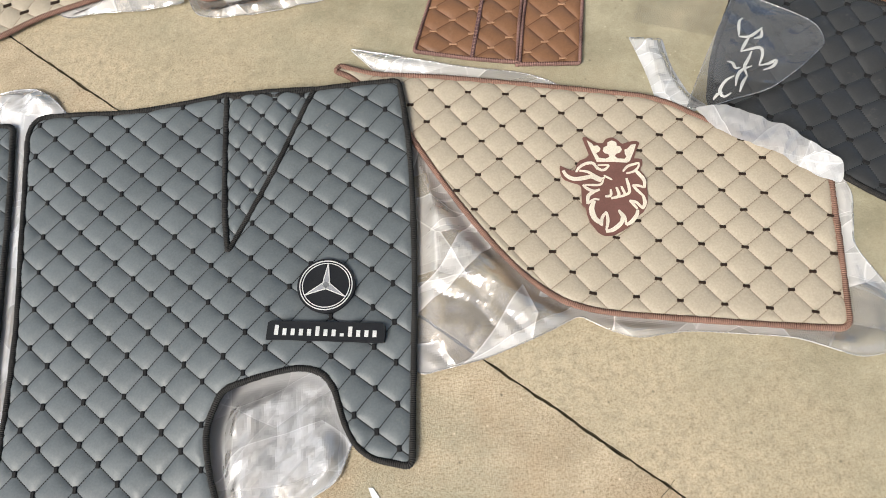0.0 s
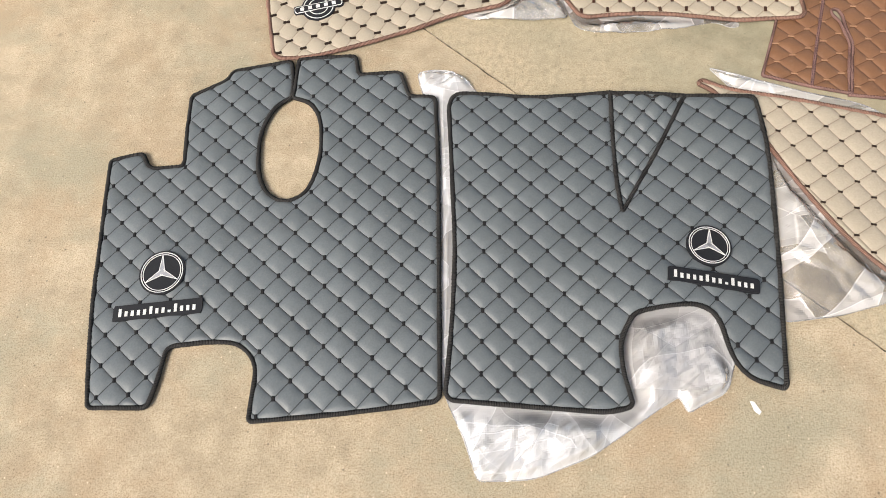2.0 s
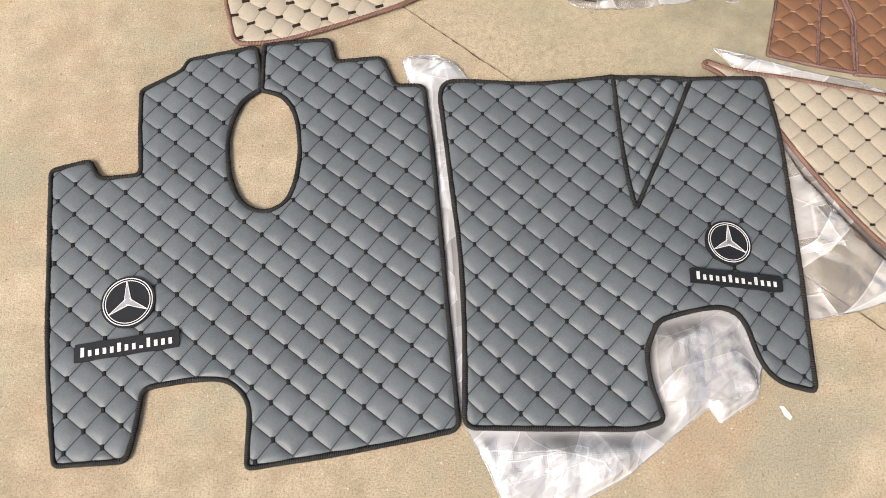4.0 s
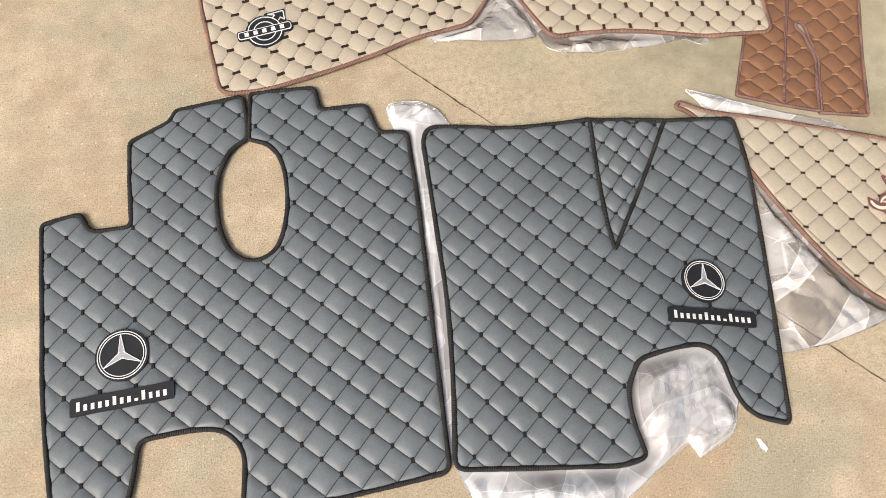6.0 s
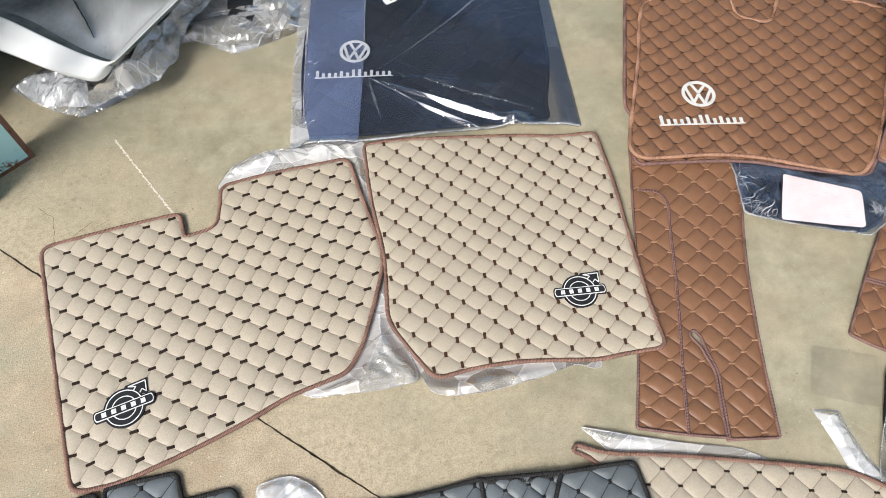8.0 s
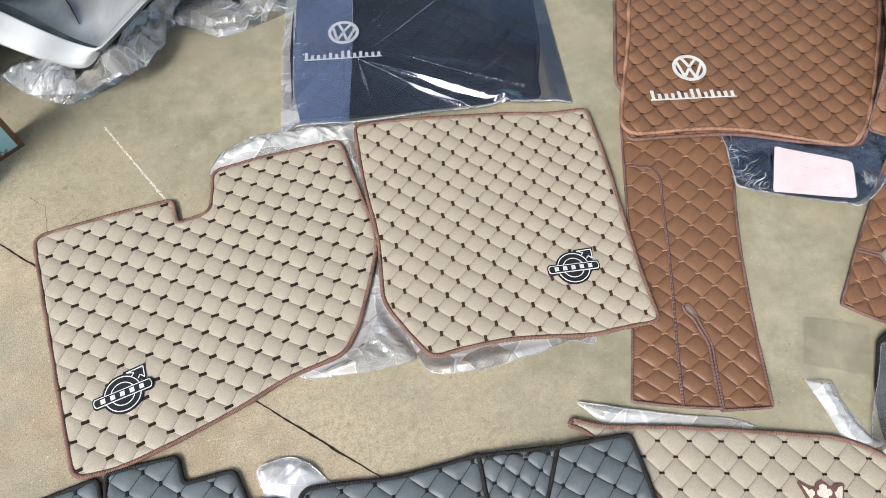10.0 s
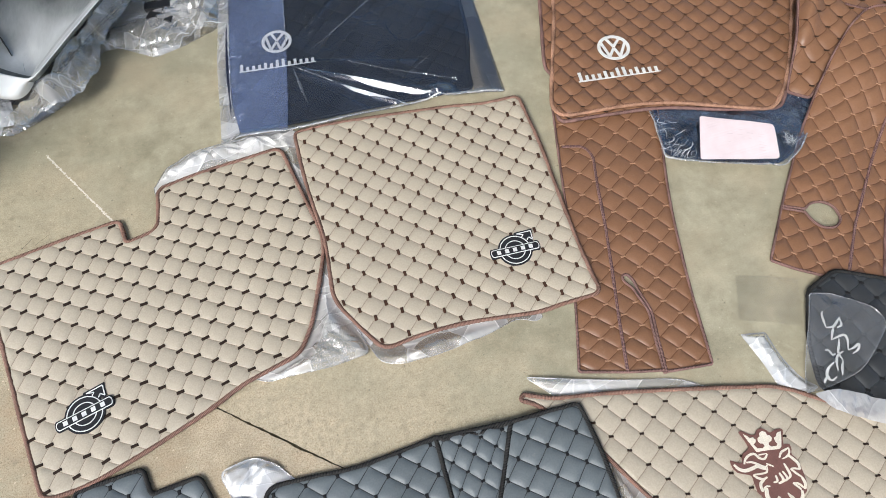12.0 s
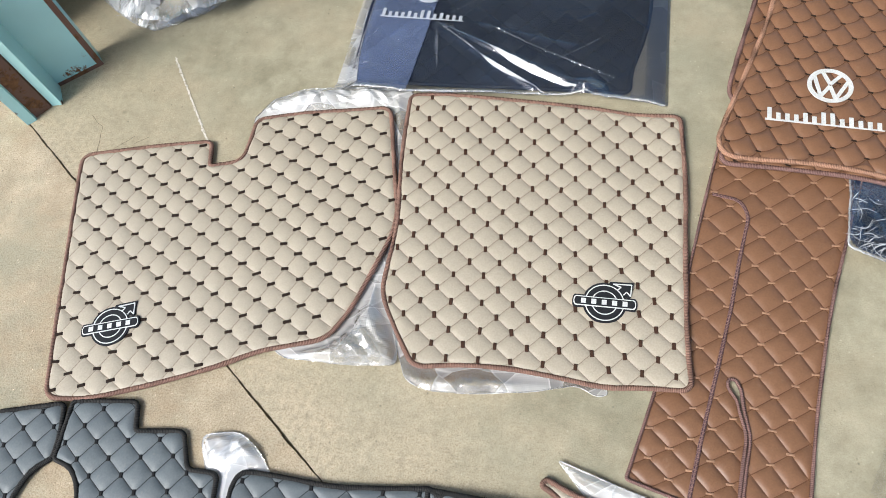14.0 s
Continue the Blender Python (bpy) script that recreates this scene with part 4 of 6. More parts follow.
def emblem_arrow_ring(parent, c, r, deg, lift, h):
    """A dark round patch with white rings, a cross band of plain bars and an arrow point."""
    ex, ey = turned(deg)
    c = np.array(c)

    def at(pts):
        return [c + ex * (x * r) + ey * (y * r) for x, y in pts]

    arc = [(math.cos(t), math.sin(t)) for t in np.linspace(radians(80), radians(385), 40)]
    e = slab("emblem", parent, at(arc + [(1.12, 0.3), (1.2, 0.4), (1.3, 1.12), (0.22, 1.08)]), lift, 0.001, h, M_PATCH, "dark embroidered round patch with white rings")
    pill = [(1.3 + 0.12 * math.cos(t), 0.24 * math.sin(t)) for t in np.linspace(-math.pi / 2, math.pi / 2, 9)] + [(-1.3 + 0.12 * math.cos(t), 0.24 * math.sin(t)) for t in np.linspace(math.pi / 2, 1.5 * math.pi, 9)]
    slab("band", e, at([(x * 1.04, y * 1.3) for x, y in pill]), lift, 0.001, h + 0.0006, M_PATCH)
    ring_mesh("ring", e, c, r * 0.85, r * 0.90, lift, h - 0.001, h + 0.0010, M_WHITE_THREAD, ex, ey)
    ring_mesh("ring", e, c, r * 0.55, r * 0.60, lift, h - 0.001, h + 0.0010, M_WHITE_THREAD, ex, ey)
    slab("band_rim", e, at(pill), lift, h, h + 0.0014, M_WHITE_THREAD)
    slab("band_face", e, at([(x * 0.97, y * 0.78) for x, y in pill]), lift, h, h + 0.0019, M_PATCH)
    bars_word(e, c, ex, ey, r * 2.35, r * 0.24, lift, h + 0.001, h + 0.0028, M_WHITE_THREAD, [1, 1, 1, 1, 1])
    for pts in (((0.36, 0.97), (1.2, 1.0), (1.16, 0.42)), ((0.36, 0.97), (0.72, 0.84), (0.56, 0.68)), ((1.16, 0.42), (0.98, 0.62), (0.84, 0.46))):
        for p, q in zip(pts, pts[1:]):
            slab("arrow_edge", e, stroke(at((p, q)), r * 0.026), lift, h - 0.001, h + 0.0012, M_WHITE_THREAD)
    return e


def emblem_round_chevrons(parent, c, r, deg, lift, h, mat, name="emblem"):
    """A white ring crossed by plain slanting bars."""
    ex, ey = turned(deg)
    c = np.array(c)
    e = ring_mesh(name, parent, c, r * 0.8, r, lift, h - 0.002, h, mat, ex, ey, "white embroidered ring with slanting bars")
    for pts in (((-0.42, 0.75), (0, 0.08), (0.42, 0.75)), ((-0.74, 0.42), (-0.32, -0.72), (0, -0.02), (0.32, -0.72), (0.74, 0.42))):
        for (x0, y0), (x1, y1) in zip(pts, pts[1:]):
            a, b = c + ex * x0 * r + ey * y0 * r, c + ex * x1 * r + ey * y1 * r
            slab("bar", e, stroke([a, b], r * 0.085), lift, h - 0.002, h - 0.0002, mat)
    return e


def word_script(parent, c, deg, length, height, lift, h, mat):
    ex, ey = turned(deg)
    c = np.array(c)
    w = slab("word", parent, [c + ex * (length / 2 * a) + ey * (height * b) for a, b in ((-1, -0.56), (1, -0.53), (1, -0.45), (-1, -0.42))], lift, h - 0.002, h - 0.0004, mat, "white word drawn as plain bars")
    bars_word(w, c, ex, ey, length, height, lift, h - 0.002, h, mat, [1, .6, .6, .6, .8, .6, 1, 1, .6, .8, .6, .6, .6])
    return w


def mat_body(name, at, corners, lattice, lift, mats, tack, label, group, holes=(), puff=0.0053, thick=0.009, width=0.0056, radius=0.012, edge_label="", single=True, sag=None):
    """A bound, quilted floor mat: backing, quilted pad, stitch tacks and edging as parts."""
    poly = rounded(corners, default=radius)
    hs = [rounded(h, default=0.02) for h in holes]
    org, a, b, *bend = lattice
    t = thing(name, at, label, "floor mat", group)
    backing(t, poly, hs, lift)
    quilt("quilted_pad", t, poly, hs, org, a, b, lift, mats, puff, thick, press=tack[1], sag=sag, bend=bend)
    tacks(t, poly, hs, org, a, b, lift, tack[0], tack[1], thick, puff, single, bend)
    edging("edging", t, poly, lift, mats[2], width, label=edge_label)
    for h in hs:
        edging("edging", t, h, lift, mats[2], width)
    return t, poly


GREY_SET = (M_GREY, M_GREY_THREAD, M_BLACK_EDGE)
BEIGE_SET = (M_BEIGE, M_BEIGE_THREAD, M_BROWN_EDGE)

# grey mat with the oval opening
LM = [(-0.893, 0.598, .012), (-0.81, 0.618, .012), (-0.785, 0.572, .02), (-0.692, 0.577, .02), (-0.705, 0.70), (-0.711, 0.797, .01), (-0.62, 0.846, .02), (-0.607, 0.877, .012), (-0.447, 0.905, .014),
      (-0.434, 0.84, .03), (-0.434, 0.786, .006), (-0.476, 0.757, .03), (-0.506, 0.68, .05), (-0.498, 0.56, .05), (-0.466, 0.492, .05), (-0.412, 0.468, .05), (-0.357, 0.50, .05), (-0.336, 0.60, .05), (-0.346, 0.715, .05), (-0.378, 0.768, .03),
      (-0.429, 0.784, .006), (-0.428, 0.84, .02), (-0.427, 0.912, .012), (-0.27, 0.919, .015), (-0.258, 0.854, .012), (-0.145, 0.861, .015), (-0.118, 0.782, .015), (-0.049, 0.778, .015), (-0.036, 0.60, .1),
      (-0.024, 0.20, .1), (-0.017, -0.014, .02), (-0.20, -0.041, .1), (-0.434, -0.064, .012)]
LM_TAIL = [(-0.431, 0.063, .03), (-0.475, 0.112, .04), (-0.55, 0.115, .04), (-0.648, 0.102, .02), (-0.655, 0.02, .05), (-0.668, -0.036, .014), (-0.805, -0.038, .012), (-0.846, 0.17, .1)]
lift_lm = lift_of(0.0006, 1, 0.002)
grey_mat, P_LM = mat_body("truck_floor_mat", (-0.45, 0.4, 0), LM + LM_TAIL, ((-0.6668, 0.7588), (0.0394, -0.0326), (0.0336, 0.0395)), lift_lm, GREY_SET,
                          (M_BLACK_TACK, (0.0036, 0.0056)), "dark grey quilted leatherette truck mat with oval opening and black edging", "grey mats")
emblem_ring_star(grey_mat, (-0.690, 0.282), 0.056, 7, lift_lm, 0.0145)
badge(grey_mat, (-0.683, 0.189), 6, 0.212, 0.037, lift_lm, 0.0145)

# grey mat with the stitched gusset
RM = [(-0.012, 0.755, .02), (0.005, 0.787, .025), (0.10, 0.781, .05), (0.20, 0.768, .08), (0.30, 0.772, .08), (0.407, 0.779, .01), (0.427, 0.764, .01), (0.442, 0.773, .01), (0.50, 0.753, .03), (0.583, 0.757, .03), (0.757, 0.750, .014),
      (0.766, 0.60, .1), (0.75, 0.35, .1), (0.713, 0.018, .014), (0.64, 0.040, .03), (0.608, 0.085, .05), (0.592, 0.175, .04), (0.55, 0.201, .03), (0.48, 0.193, .03), (0.405, 0.177, .02), (0.372, 0.115, .03), (0.376, 0.05, .03), (0.393, -0.022, .016), (0.34, -0.035, .03),
      (0.17, -0.024, .05), (-0.006, -0.012, .025), (0.003, 0.10, .1), (0.009, 0.22, .1), (0.011, 0.345, .1), (0.003, 0.49, .1)]
V_TRI = [(0.404, 0.776, .004), (0.399, 0.62, .1), (0.400, 0.50, .02), (0.407, 0.434, .004), (0.448, 0.505, .03), (0.510, 0.612, .1), (0.586, 0.757, .004)]


def rm_rise(x, y):
    near_corner = smooth(0.40, 0.12, np.hypot((x - 0.775), (y - 0.77)))
    notch = 0.006 * smooth(0.12, 0.0, np.abs(x - 0.49)) * smooth(0.55, 0.80, y)
    dome = 0.030 * np.exp(-((x - 0.455) / 0.15) ** 2 - ((y - 0.20) / 0.16) ** 2)
    return 0.011 * near_corner + notch + dome


lift_rm = lift_of(0.0032, 2, 0.0022, rm_rise)
grey_mat_b, P_RM = mat_body("truck_floor_mat", (0.37, 0.38, 0), RM, ((0.0481, 0.7301), (0.03683, -0.03714), (0.03794, 0.03438), (-0.00004, 0.00018), (0.00005, 0.00035), (0.00007, 0.00011)), lift_rm, GREY_SET,
                            (M_BLACK_TACK, (0.0036, 0.0056)), "dark grey quilted leatherette truck mat with sewn gusset and black edging", "grey mats", holes=[V_TRI])


def lift_gusset(x, y):
    return lift_rm(x, y) - 0.001 + 0.004 * np.sin(np.clip((x - 0.40) / 0.16, 0, 1) * math.pi) * smooth(0.45, 0.75, y)


P_V = rounded(V_TRI)
quilt("gusset", grey_mat_b, P_V, [], (0.452, 0.742), (0.027, -0.030), (0.027, 0.032), lift_gusset, GREY_SET, 0.006, 0.008, "quilted triangular gusset")
tacks(grey_mat_b, P_V, [], (0.452, 0.742), (0.027, -0.030), (0.027, 0.032), lift_gusset, M_BLACK_TACK, (0.005, 0.003), 0.008, 0.004)


def lift_patch(x, y):
    """The tilted flat that the two patches lie on, over the dome of the mat."""
    return 0.0145 + 0.0026 - 0.1036 * (x - 0.588) - 0.0657 * (y - 0.30)


emblem_ring_star(grey_mat_b, (0.591, 0.341), 0.051, -8, lift_patch, 0.0145)
badge(grey_mat_b, (0.588, 0.256), -7.5, 0.203, 0.034, lift_patch, 0.0145)

# beige mat with the crowned emblem, partly under the grey one
GM = [(0.628, 0.801, .006), (0.640, 0.813, .006), (0.70, 0.781, .05), (0.82, 0.757, .1), (0.95, 0.724, .1), (1.10, 0.683, .1), (1.25, 0.640, .05), (1.33, 0.575, .08), (1.42, 0.511, .08), (1.528, 0.473, .02),
      (1.510, 0.40, .1), (1.487, 0.27, .1), (1.466, 0.154, .02), (1.37, 0.171, .1), (1.20, 0.205, .1), (1.06, 0.235, .05), (0.99, 0.268, .06), (0.92, 0.345, .08), (0.836, 0.485, .1), (0.748, 0.670, .04), (0.66, 0.782, .02)]
lift_gm = lift_of(0.0022, 3, 0.0016)
crown_mat, P_GM = mat_body("truck_floor_mat", (1.12, 0.48, 0), GM, ((0.8179, 0.7234), (0.0282, -0.0428), (0.0440, 0.0268)), lift_gm, BEIGE_SET,
                           (M_BROWN_TACK, (0.0062, 0.0025)), "beige quilted leatherette truck mat with maroon crowned emblem and brown edging", "beige mats", puff=0.0037)


CREST_PATCH = ((-0.88, 0.63), (-0.71, 0.51), (-0.59, 0.44), (-0.48, 0.67), (-0.21, 0.72), (-0.30, 1.18), (-0.24, 1.22), (-0.03, 1.03), (0.10, 0.99), (0.17, 1.09), (0.31, 1.12), (0.43, 1.02), (0.47, 0.92), (0.67, 0.96), (0.88, 0.94), (0.64, 0.56), (0.82, 0.53), (0.81, 0.39), (0.72, 0.29), (0.82, 0.09), (0.77, -0.24), (0.73, -0.47), (0.62, -0.64), (0.50, -0.70), (0.31, -0.89), (0.00, -1.04), (-0.23, -1.06), (-0.36, -0.97), (-0.47, -0.74), (-0.51, -0.56), (-0.50, -0.38), (-0.57, -0.32), (-0.52, 0.02), (-0.52, 0.12), (-0.81, 0.26), (-0.88, 0.42))
CREST_CROWN = ((-0.21, 1.11), (-0.12, 1.02), (-0.10, 0.96), (-0.01, 0.96), (0.03, 0.88), (0.00, 0.82), (-0.08, 0.79), (-0.04, 0.67), (0.09, 0.63), (0.18, 0.66), (0.17, 0.73), (0.10, 0.76), (0.07, 0.82), (0.10, 0.90), (0.18, 0.92), (0.20, 1.00), (0.30, 1.03), (0.38, 0.97), (0.37, 0.89), (0.44, 0.87), (0.46, 0.79), (0.41, 0.73), (0.32, 0.71), (0.29, 0.66), (0.33, 0.60), (0.47, 0.57), (0.52, 0.62), (0.50, 0.68), (0.51, 0.78), (0.57, 0.79), (0.66, 0.87), (0.77, 0.87), (0.69, 0.71), (0.57, 0.51), (0.50, 0.48), (0.23, 0.54), (-0.10, 0.59), (-0.14, 0.76), (-0.18, 0.94))
CREST_FRONT = ((((-0.82, 0.49), (-0.76, 0.36), (-0.63, 0.27), (-0.44, 0.26), (-0.28, 0.27), (-0.18, 0.20), (-0.09, 0.14)), 0.035), (((-0.56, 0.42), (-0.47, 0.52), (-0.33, 0.58), (-0.19, 0.57), (-0.14, 0.48), (-0.12, 0.41)), 0.025), (((-0.49, 0.44), (-0.33, 0.39), (-0.20, 0.28), (-0.09, 0.20), (-0.01, 0.21)), 0.022), (((-0.14, 0.50), (-0.07, 0.40), (0.03, 0.39), (0.13, 0.47)), 0.022), (((-0.10, 0.51), (0.13, 0.48)), 0.013), (((-0.02, 0.26), (0.13, 0.14)), 0.016), (((-0.48, 0.11), (-0.40, 0.01), (-0.28, -0.06), (-0.16, -0.04)), 0.025), (((-0.44, 0.11), (-0.29, 0.08), (-0.12, 0.07), (-0.04, 0.17)), 0.019))
CREST_TUFTS = ((((-0.28, -0.08), (-0.41, -0.14), (-0.46, -0.32)), 0.029), (((-0.46, -0.32), (-0.32, -0.24), (-0.21, -0.26)), 0.019), (((-0.32, -0.27), (-0.40, -0.44), (-0.38, -0.64), (-0.26, -0.79)), 0.044), (((-0.27, -0.83), (-0.23, -0.66), (-0.12, -0.54)), 0.025), (((-0.12, -0.56), (-0.13, -0.74), (-0.20, -0.94)), 0.025), (((-0.21, -0.96), (-0.06, -0.94), (0.12, -0.82), (0.17, -0.69)), 0.035), (((0.17, -0.71), (0.14, -0.58), (0.13, -0.54)), 0.022), (((0.13, -0.56), (0.21, -0.70), (0.21, -0.88)), 0.022), (((0.21, -0.88), (0.33, -0.82), (0.46, -0.69), (0.50, -0.59)), 0.032), (((0.50, -0.57), (0.43, -0.44), (0.38, -0.36)), 0.022))
CREST_BACK = ((((0.39, -0.37), (0.51, -0.43), (0.60, -0.58)), 0.022), (((0.60, -0.58), (0.67, -0.46), (0.67, -0.30)), 0.029), (((0.67, -0.30), (0.58, -0.17), (0.51, -0.04)), 0.022), (((0.51, -0.04), (0.63, -0.07), (0.73, -0.13)), 0.019), (((0.73, -0.13), (0.76, 0.03), (0.69, 0.18), (0.62, 0.30)), 0.029), (((0.38, 0.29), (0.49, 0.39), (0.61, 0.42), (0.74, 0.44)), 0.022), (((0.74, 0.44), (0.70, 0.34), (0.59, 0.26), (0.44, 0.24)), 0.019), (((-0.08, -0.21), (0.03, -0.20), (0.06, -0.07)), 0.022), (((0.03, -0.27), (0.19, -0.23), (0.18, -0.04)), 0.025), (((0.18, -0.26), (0.31, -0.22), (0.28, -0.03)), 0.022), (((0.30, -0.24), (0.42, -0.17), (0.42, 0.13)), 0.025))


def crown_emblem(parent, c, deg, k, lift, h):
    """A maroon patch with a cream crown over curved cream tufts: plain shapes only."""
    ex, ey = turned(deg)
    c = np.array(c)

    def at(pts):
        return [c + ex * x * k + ey * y * k for x, y in pts]

    edge = np.array(at(CREST_PATCH))
    mid = (edge + np.roll(edge, -1, 0)) / 2
    soft = np.stack([0.25 * mid + 0.75 * edge, 0.75 * mid + 0.25 * np.roll(edge, -1, 0)], 1).reshape(-1, 2)
    e = slab("emblem", parent, resample([tuple(p) for p in soft], 0.003), lift, 0.001, h, M_MAROON_PATCH, "maroon embroidered patch with cream crown")
    slab("crown", e, at(CREST_CROWN), lift, h - 0.001, h + 0.0012, M_CREAM_THREAD)
    for pts, w in CREST_FRONT + CREST_TUFTS + CREST_BACK:
        q = spline(at(pts), 0.002)
        slab("tuft", e, stroke(q, w * k * 1.25 * np.sin(np.linspace(0.5, math.pi - 0.5, len(q))) ** 0.6), lift, h - 0.001, h + 0.0012, M_CREAM_THREAD)
    return e


crown_emblem(crown_mat, (1.118, 0.464), 0, 0.09, lift_gm, 0.0125)

# two beige mats with round dark emblems
VA = [(-0.632, 1.578, .035), (-0.585, 1.34, .1), (-0.525, 1.04, .1), (-0.498, 0.915, .03), (-0.40, 0.917, .05), (-0.25, 0.957, .1), (-0.10, 1.008, .05), (-0.012, 1.048, .05), (0.05, 1.062, .05), (0.14, 1.083, .03), (0.185, 1.15, .04), (0.225, 1.25, .05),
      (0.274, 1.385, .06), (0.25, 1.52, .08), (0.215, 1.735, .03), (0.10, 1.726, .05), (-0.04, 1.717, .05), (-0.152, 1.697, .025), (-0.158, 1.625, .03), (-0.166, 1.563, .03), (-0.254, 1.545, .012), (-0.266, 1.625, .02), (-0.42, 1.61, .1)]
lift_va = lift_of(0.0028, 4, 0.0018)
ring_mat, P_VA = mat_body("truck_floor_mat", (-0.18, 1.33, 0), VA, ((-0.5602, 1.5491), (0.0419, -0.0259), (0.0262, 0.0410)), lift_va, BEIGE_SET,
                          (M_BROWN_TACK, (0.0100, 0.0038)), "beige quilted leatherette truck mat with notched edge and brown edging", "beige mats", puff=0.0037)
emblem_arrow_ring(ring_mat, (-0.389, 1.090), 0.0485, 13, lift_va, 0.0125)

VB = [(0.266, 1.775, .02), (0.37, 1.775, .05), (0.60, 1.748, .1), (0.75, 1.727, .1), (0.84, 1.706, .05), (0.957, 1.695, .02), (0.956, 1.50, .1), (0.942, 1.34, .1), (0.928, 1.11, .08), (0.931, 1.003, .025), (0.83, 1.007, .05), (0.76, 1.002, .04), (0.66, 1.02, .06), (0.55, 1.036, .06), (0.44, 1.038, .05),
      (0.346, 1.028, .03), (0.30, 1.108, .05), (0.254, 1.20, .04), (0.274, 1.385, .06), (0.26, 1.58, .1)]


def vb_rise(x, y):
    return 0.006 * smooth(0.84, 0.95, x)


lift_vb = lift_of(0.0030, 6, 0.0018, vb_rise)
ring_mat_b, P_VB = mat_body("truck_floor_mat", (0.61, 1.39, 0), VB, ((0.2889, 1.7298), (0.03419, -0.03476), (0.03595, 0.03491), (-0.00001, -0.00002), (-0.00013, -0.00024), (-0.00008, -0.00004)), lift_vb, BEIGE_SET,
                            (M_RED_BROWN_TACK, (0.0040, 0.0080)), "beige quilted leatherette truck mat with dark round emblem and brown edging", "beige mats", puff=0.0037)
emblem_arrow_ring(ring_mat_b, (0.760, 1.191), 0.0475, -4, lift_vb, 0.0125)

# ---------------------------------------------------------------- brown leatherette pieces
BROWN_SET = (M_BROWN, M_BROWN_THREAD, M_MAUVE_EDGE)


def seam(name, parent, path, lift, z=0.0088):
    """A flat sewn seam with a double row of dark stitches beside it."""
    e = edging(name, parent, rounded(path, 0.004, 0.02, False), lift, M_MAUVE_EDGE, 0.0042, 0.002, False, base=z, rib=0.05)
    p = resample([tuple(q) for q in rounded(path, 0.004, 0.02, False)], 0.0085, False)
    t = np.gradient(p, axis=0)
    t /= np.hypot(*t.T)[:, None]
    n = np.stack([-t[:, 1], t[:, 0]], 1)
    v, f = [], []
    for i in range(len(p)):
        for s in (-1, 1):
            c, k = p[i] + s * 0.0024 * n[i], len(v)
            zz = float(lift(c[:1], c[1:])[0]) + z + 0.0019
            for a, b in ((-1, -1), (1, -1), (1, 1), (-1, 1)):
                q = c + t[i] * a * 0.0027 + n[i] * b * 0.0008
                v.append((q[0], q[1], zz))
            f.append([k, k + 1, k + 2, k + 3])
    mesh_object("stitches", v, f, M_MAUVE_THREAD, e, shade=False)
    return e


BR = [(1.05, 1.64, .01), (1.372, 1.585, .01), (1.325, 1.455, .1), (1.232, 1.205, .1), (1.166, 0.962, .1), (1.119, 0.741, .006), (1.002, 0.758, .004), (0.996, 0.764, .004), (0.909, 0.786, .01), (0.793, 0.824, .006), (0.862, 1.01, .1), (0.935, 1.235, .1), (1.0, 1.47, .1)]
BR_SLIT = [(0.9945, 0.757, .001), (1.0005, 0.757, .001), (1.022, 0.856, .02), (1.038, 0.918, .02), (1.030, 0.975, .02), (1.030, 1.012, .006), (1.021, 1.036, .008), (1.006, 1.034, .006), (1.004, 1.018, .006), (1.020, 0.99, .01), (1.021, 0.972, .02), (1.031, 0.921, .02), (1.015, 0.858, .02)]
lift_br = lift_of(0.0006, 8, 0.0012)
strip_mat, _ = mat_body("tunnel_cover_strip", (1.05, 1.15, 0), BR, ((1.1080, 1.4811), (0.02955, -0.03914), (0.05532, 0.03503), (-0.00058, -0.00051), (-0.00158, -0.0008), (0.0, 0.00039)), lift_br, BROWN_SET,
                           (M_TAN_TACK, (0.0082, 0.0022)), "long brown quilted leatherette cover strip with slit and round hole", "brown covers", holes=[BR_SLIT], puff=0.0050, thick=0.0062, width=0.0034)
tagged(strip_mat, category="seat cover")
seam("seam", strip_mat, [(1.016, 1.476), (1.075, 1.460), (1.090, 1.42), (1.058, 1.311), (1.027, 1.190), (0.989, 1.062), (0.944, 0.916), (0.908, 0.788)], lift_br)

BW_LAT = ((1.5367, 1.6940), (0.01928, -0.04981), (0.05002, 0.02145), (0.00006, 0.00007), (0.00026, 0.0), (0.00003, 0.00012))
# stack of two brown mats
BW2 = [(1.035, 1.555, .03), (1.18, 1.540, .08), (1.36, 1.515, .08), (1.55, 1.44, .1), (1.70, 1.40, .03), (1.83, 1.54, .1), (2.0, 1.79, .1), (2.12, 2.06, .02), (1.9, 2.30, .05), (1.60, 2.46, .05), (1.30, 2.46, .03), (1.225, 2.22, .08), (1.075, 1.77, .05), (1.09, 1.74, .03)]
lift_bw2 = lift_of(0.014, 9, 0.002)
mat_body("truck_floor_mat", (1.52, 1.85, 0.006), BW2, BW_LAT, lift_bw2, (M_BROWN, M_BROWN_THREAD, M_MAUVE_EDGE),
                            (M_BROWN_TACK, (0.0066, 0.0018)), "brown quilted leatherette truck mat lying under another mat", "brown mats", thick=0.008, puff=0.0075, single=False, sag=(0.002, -0.0065))
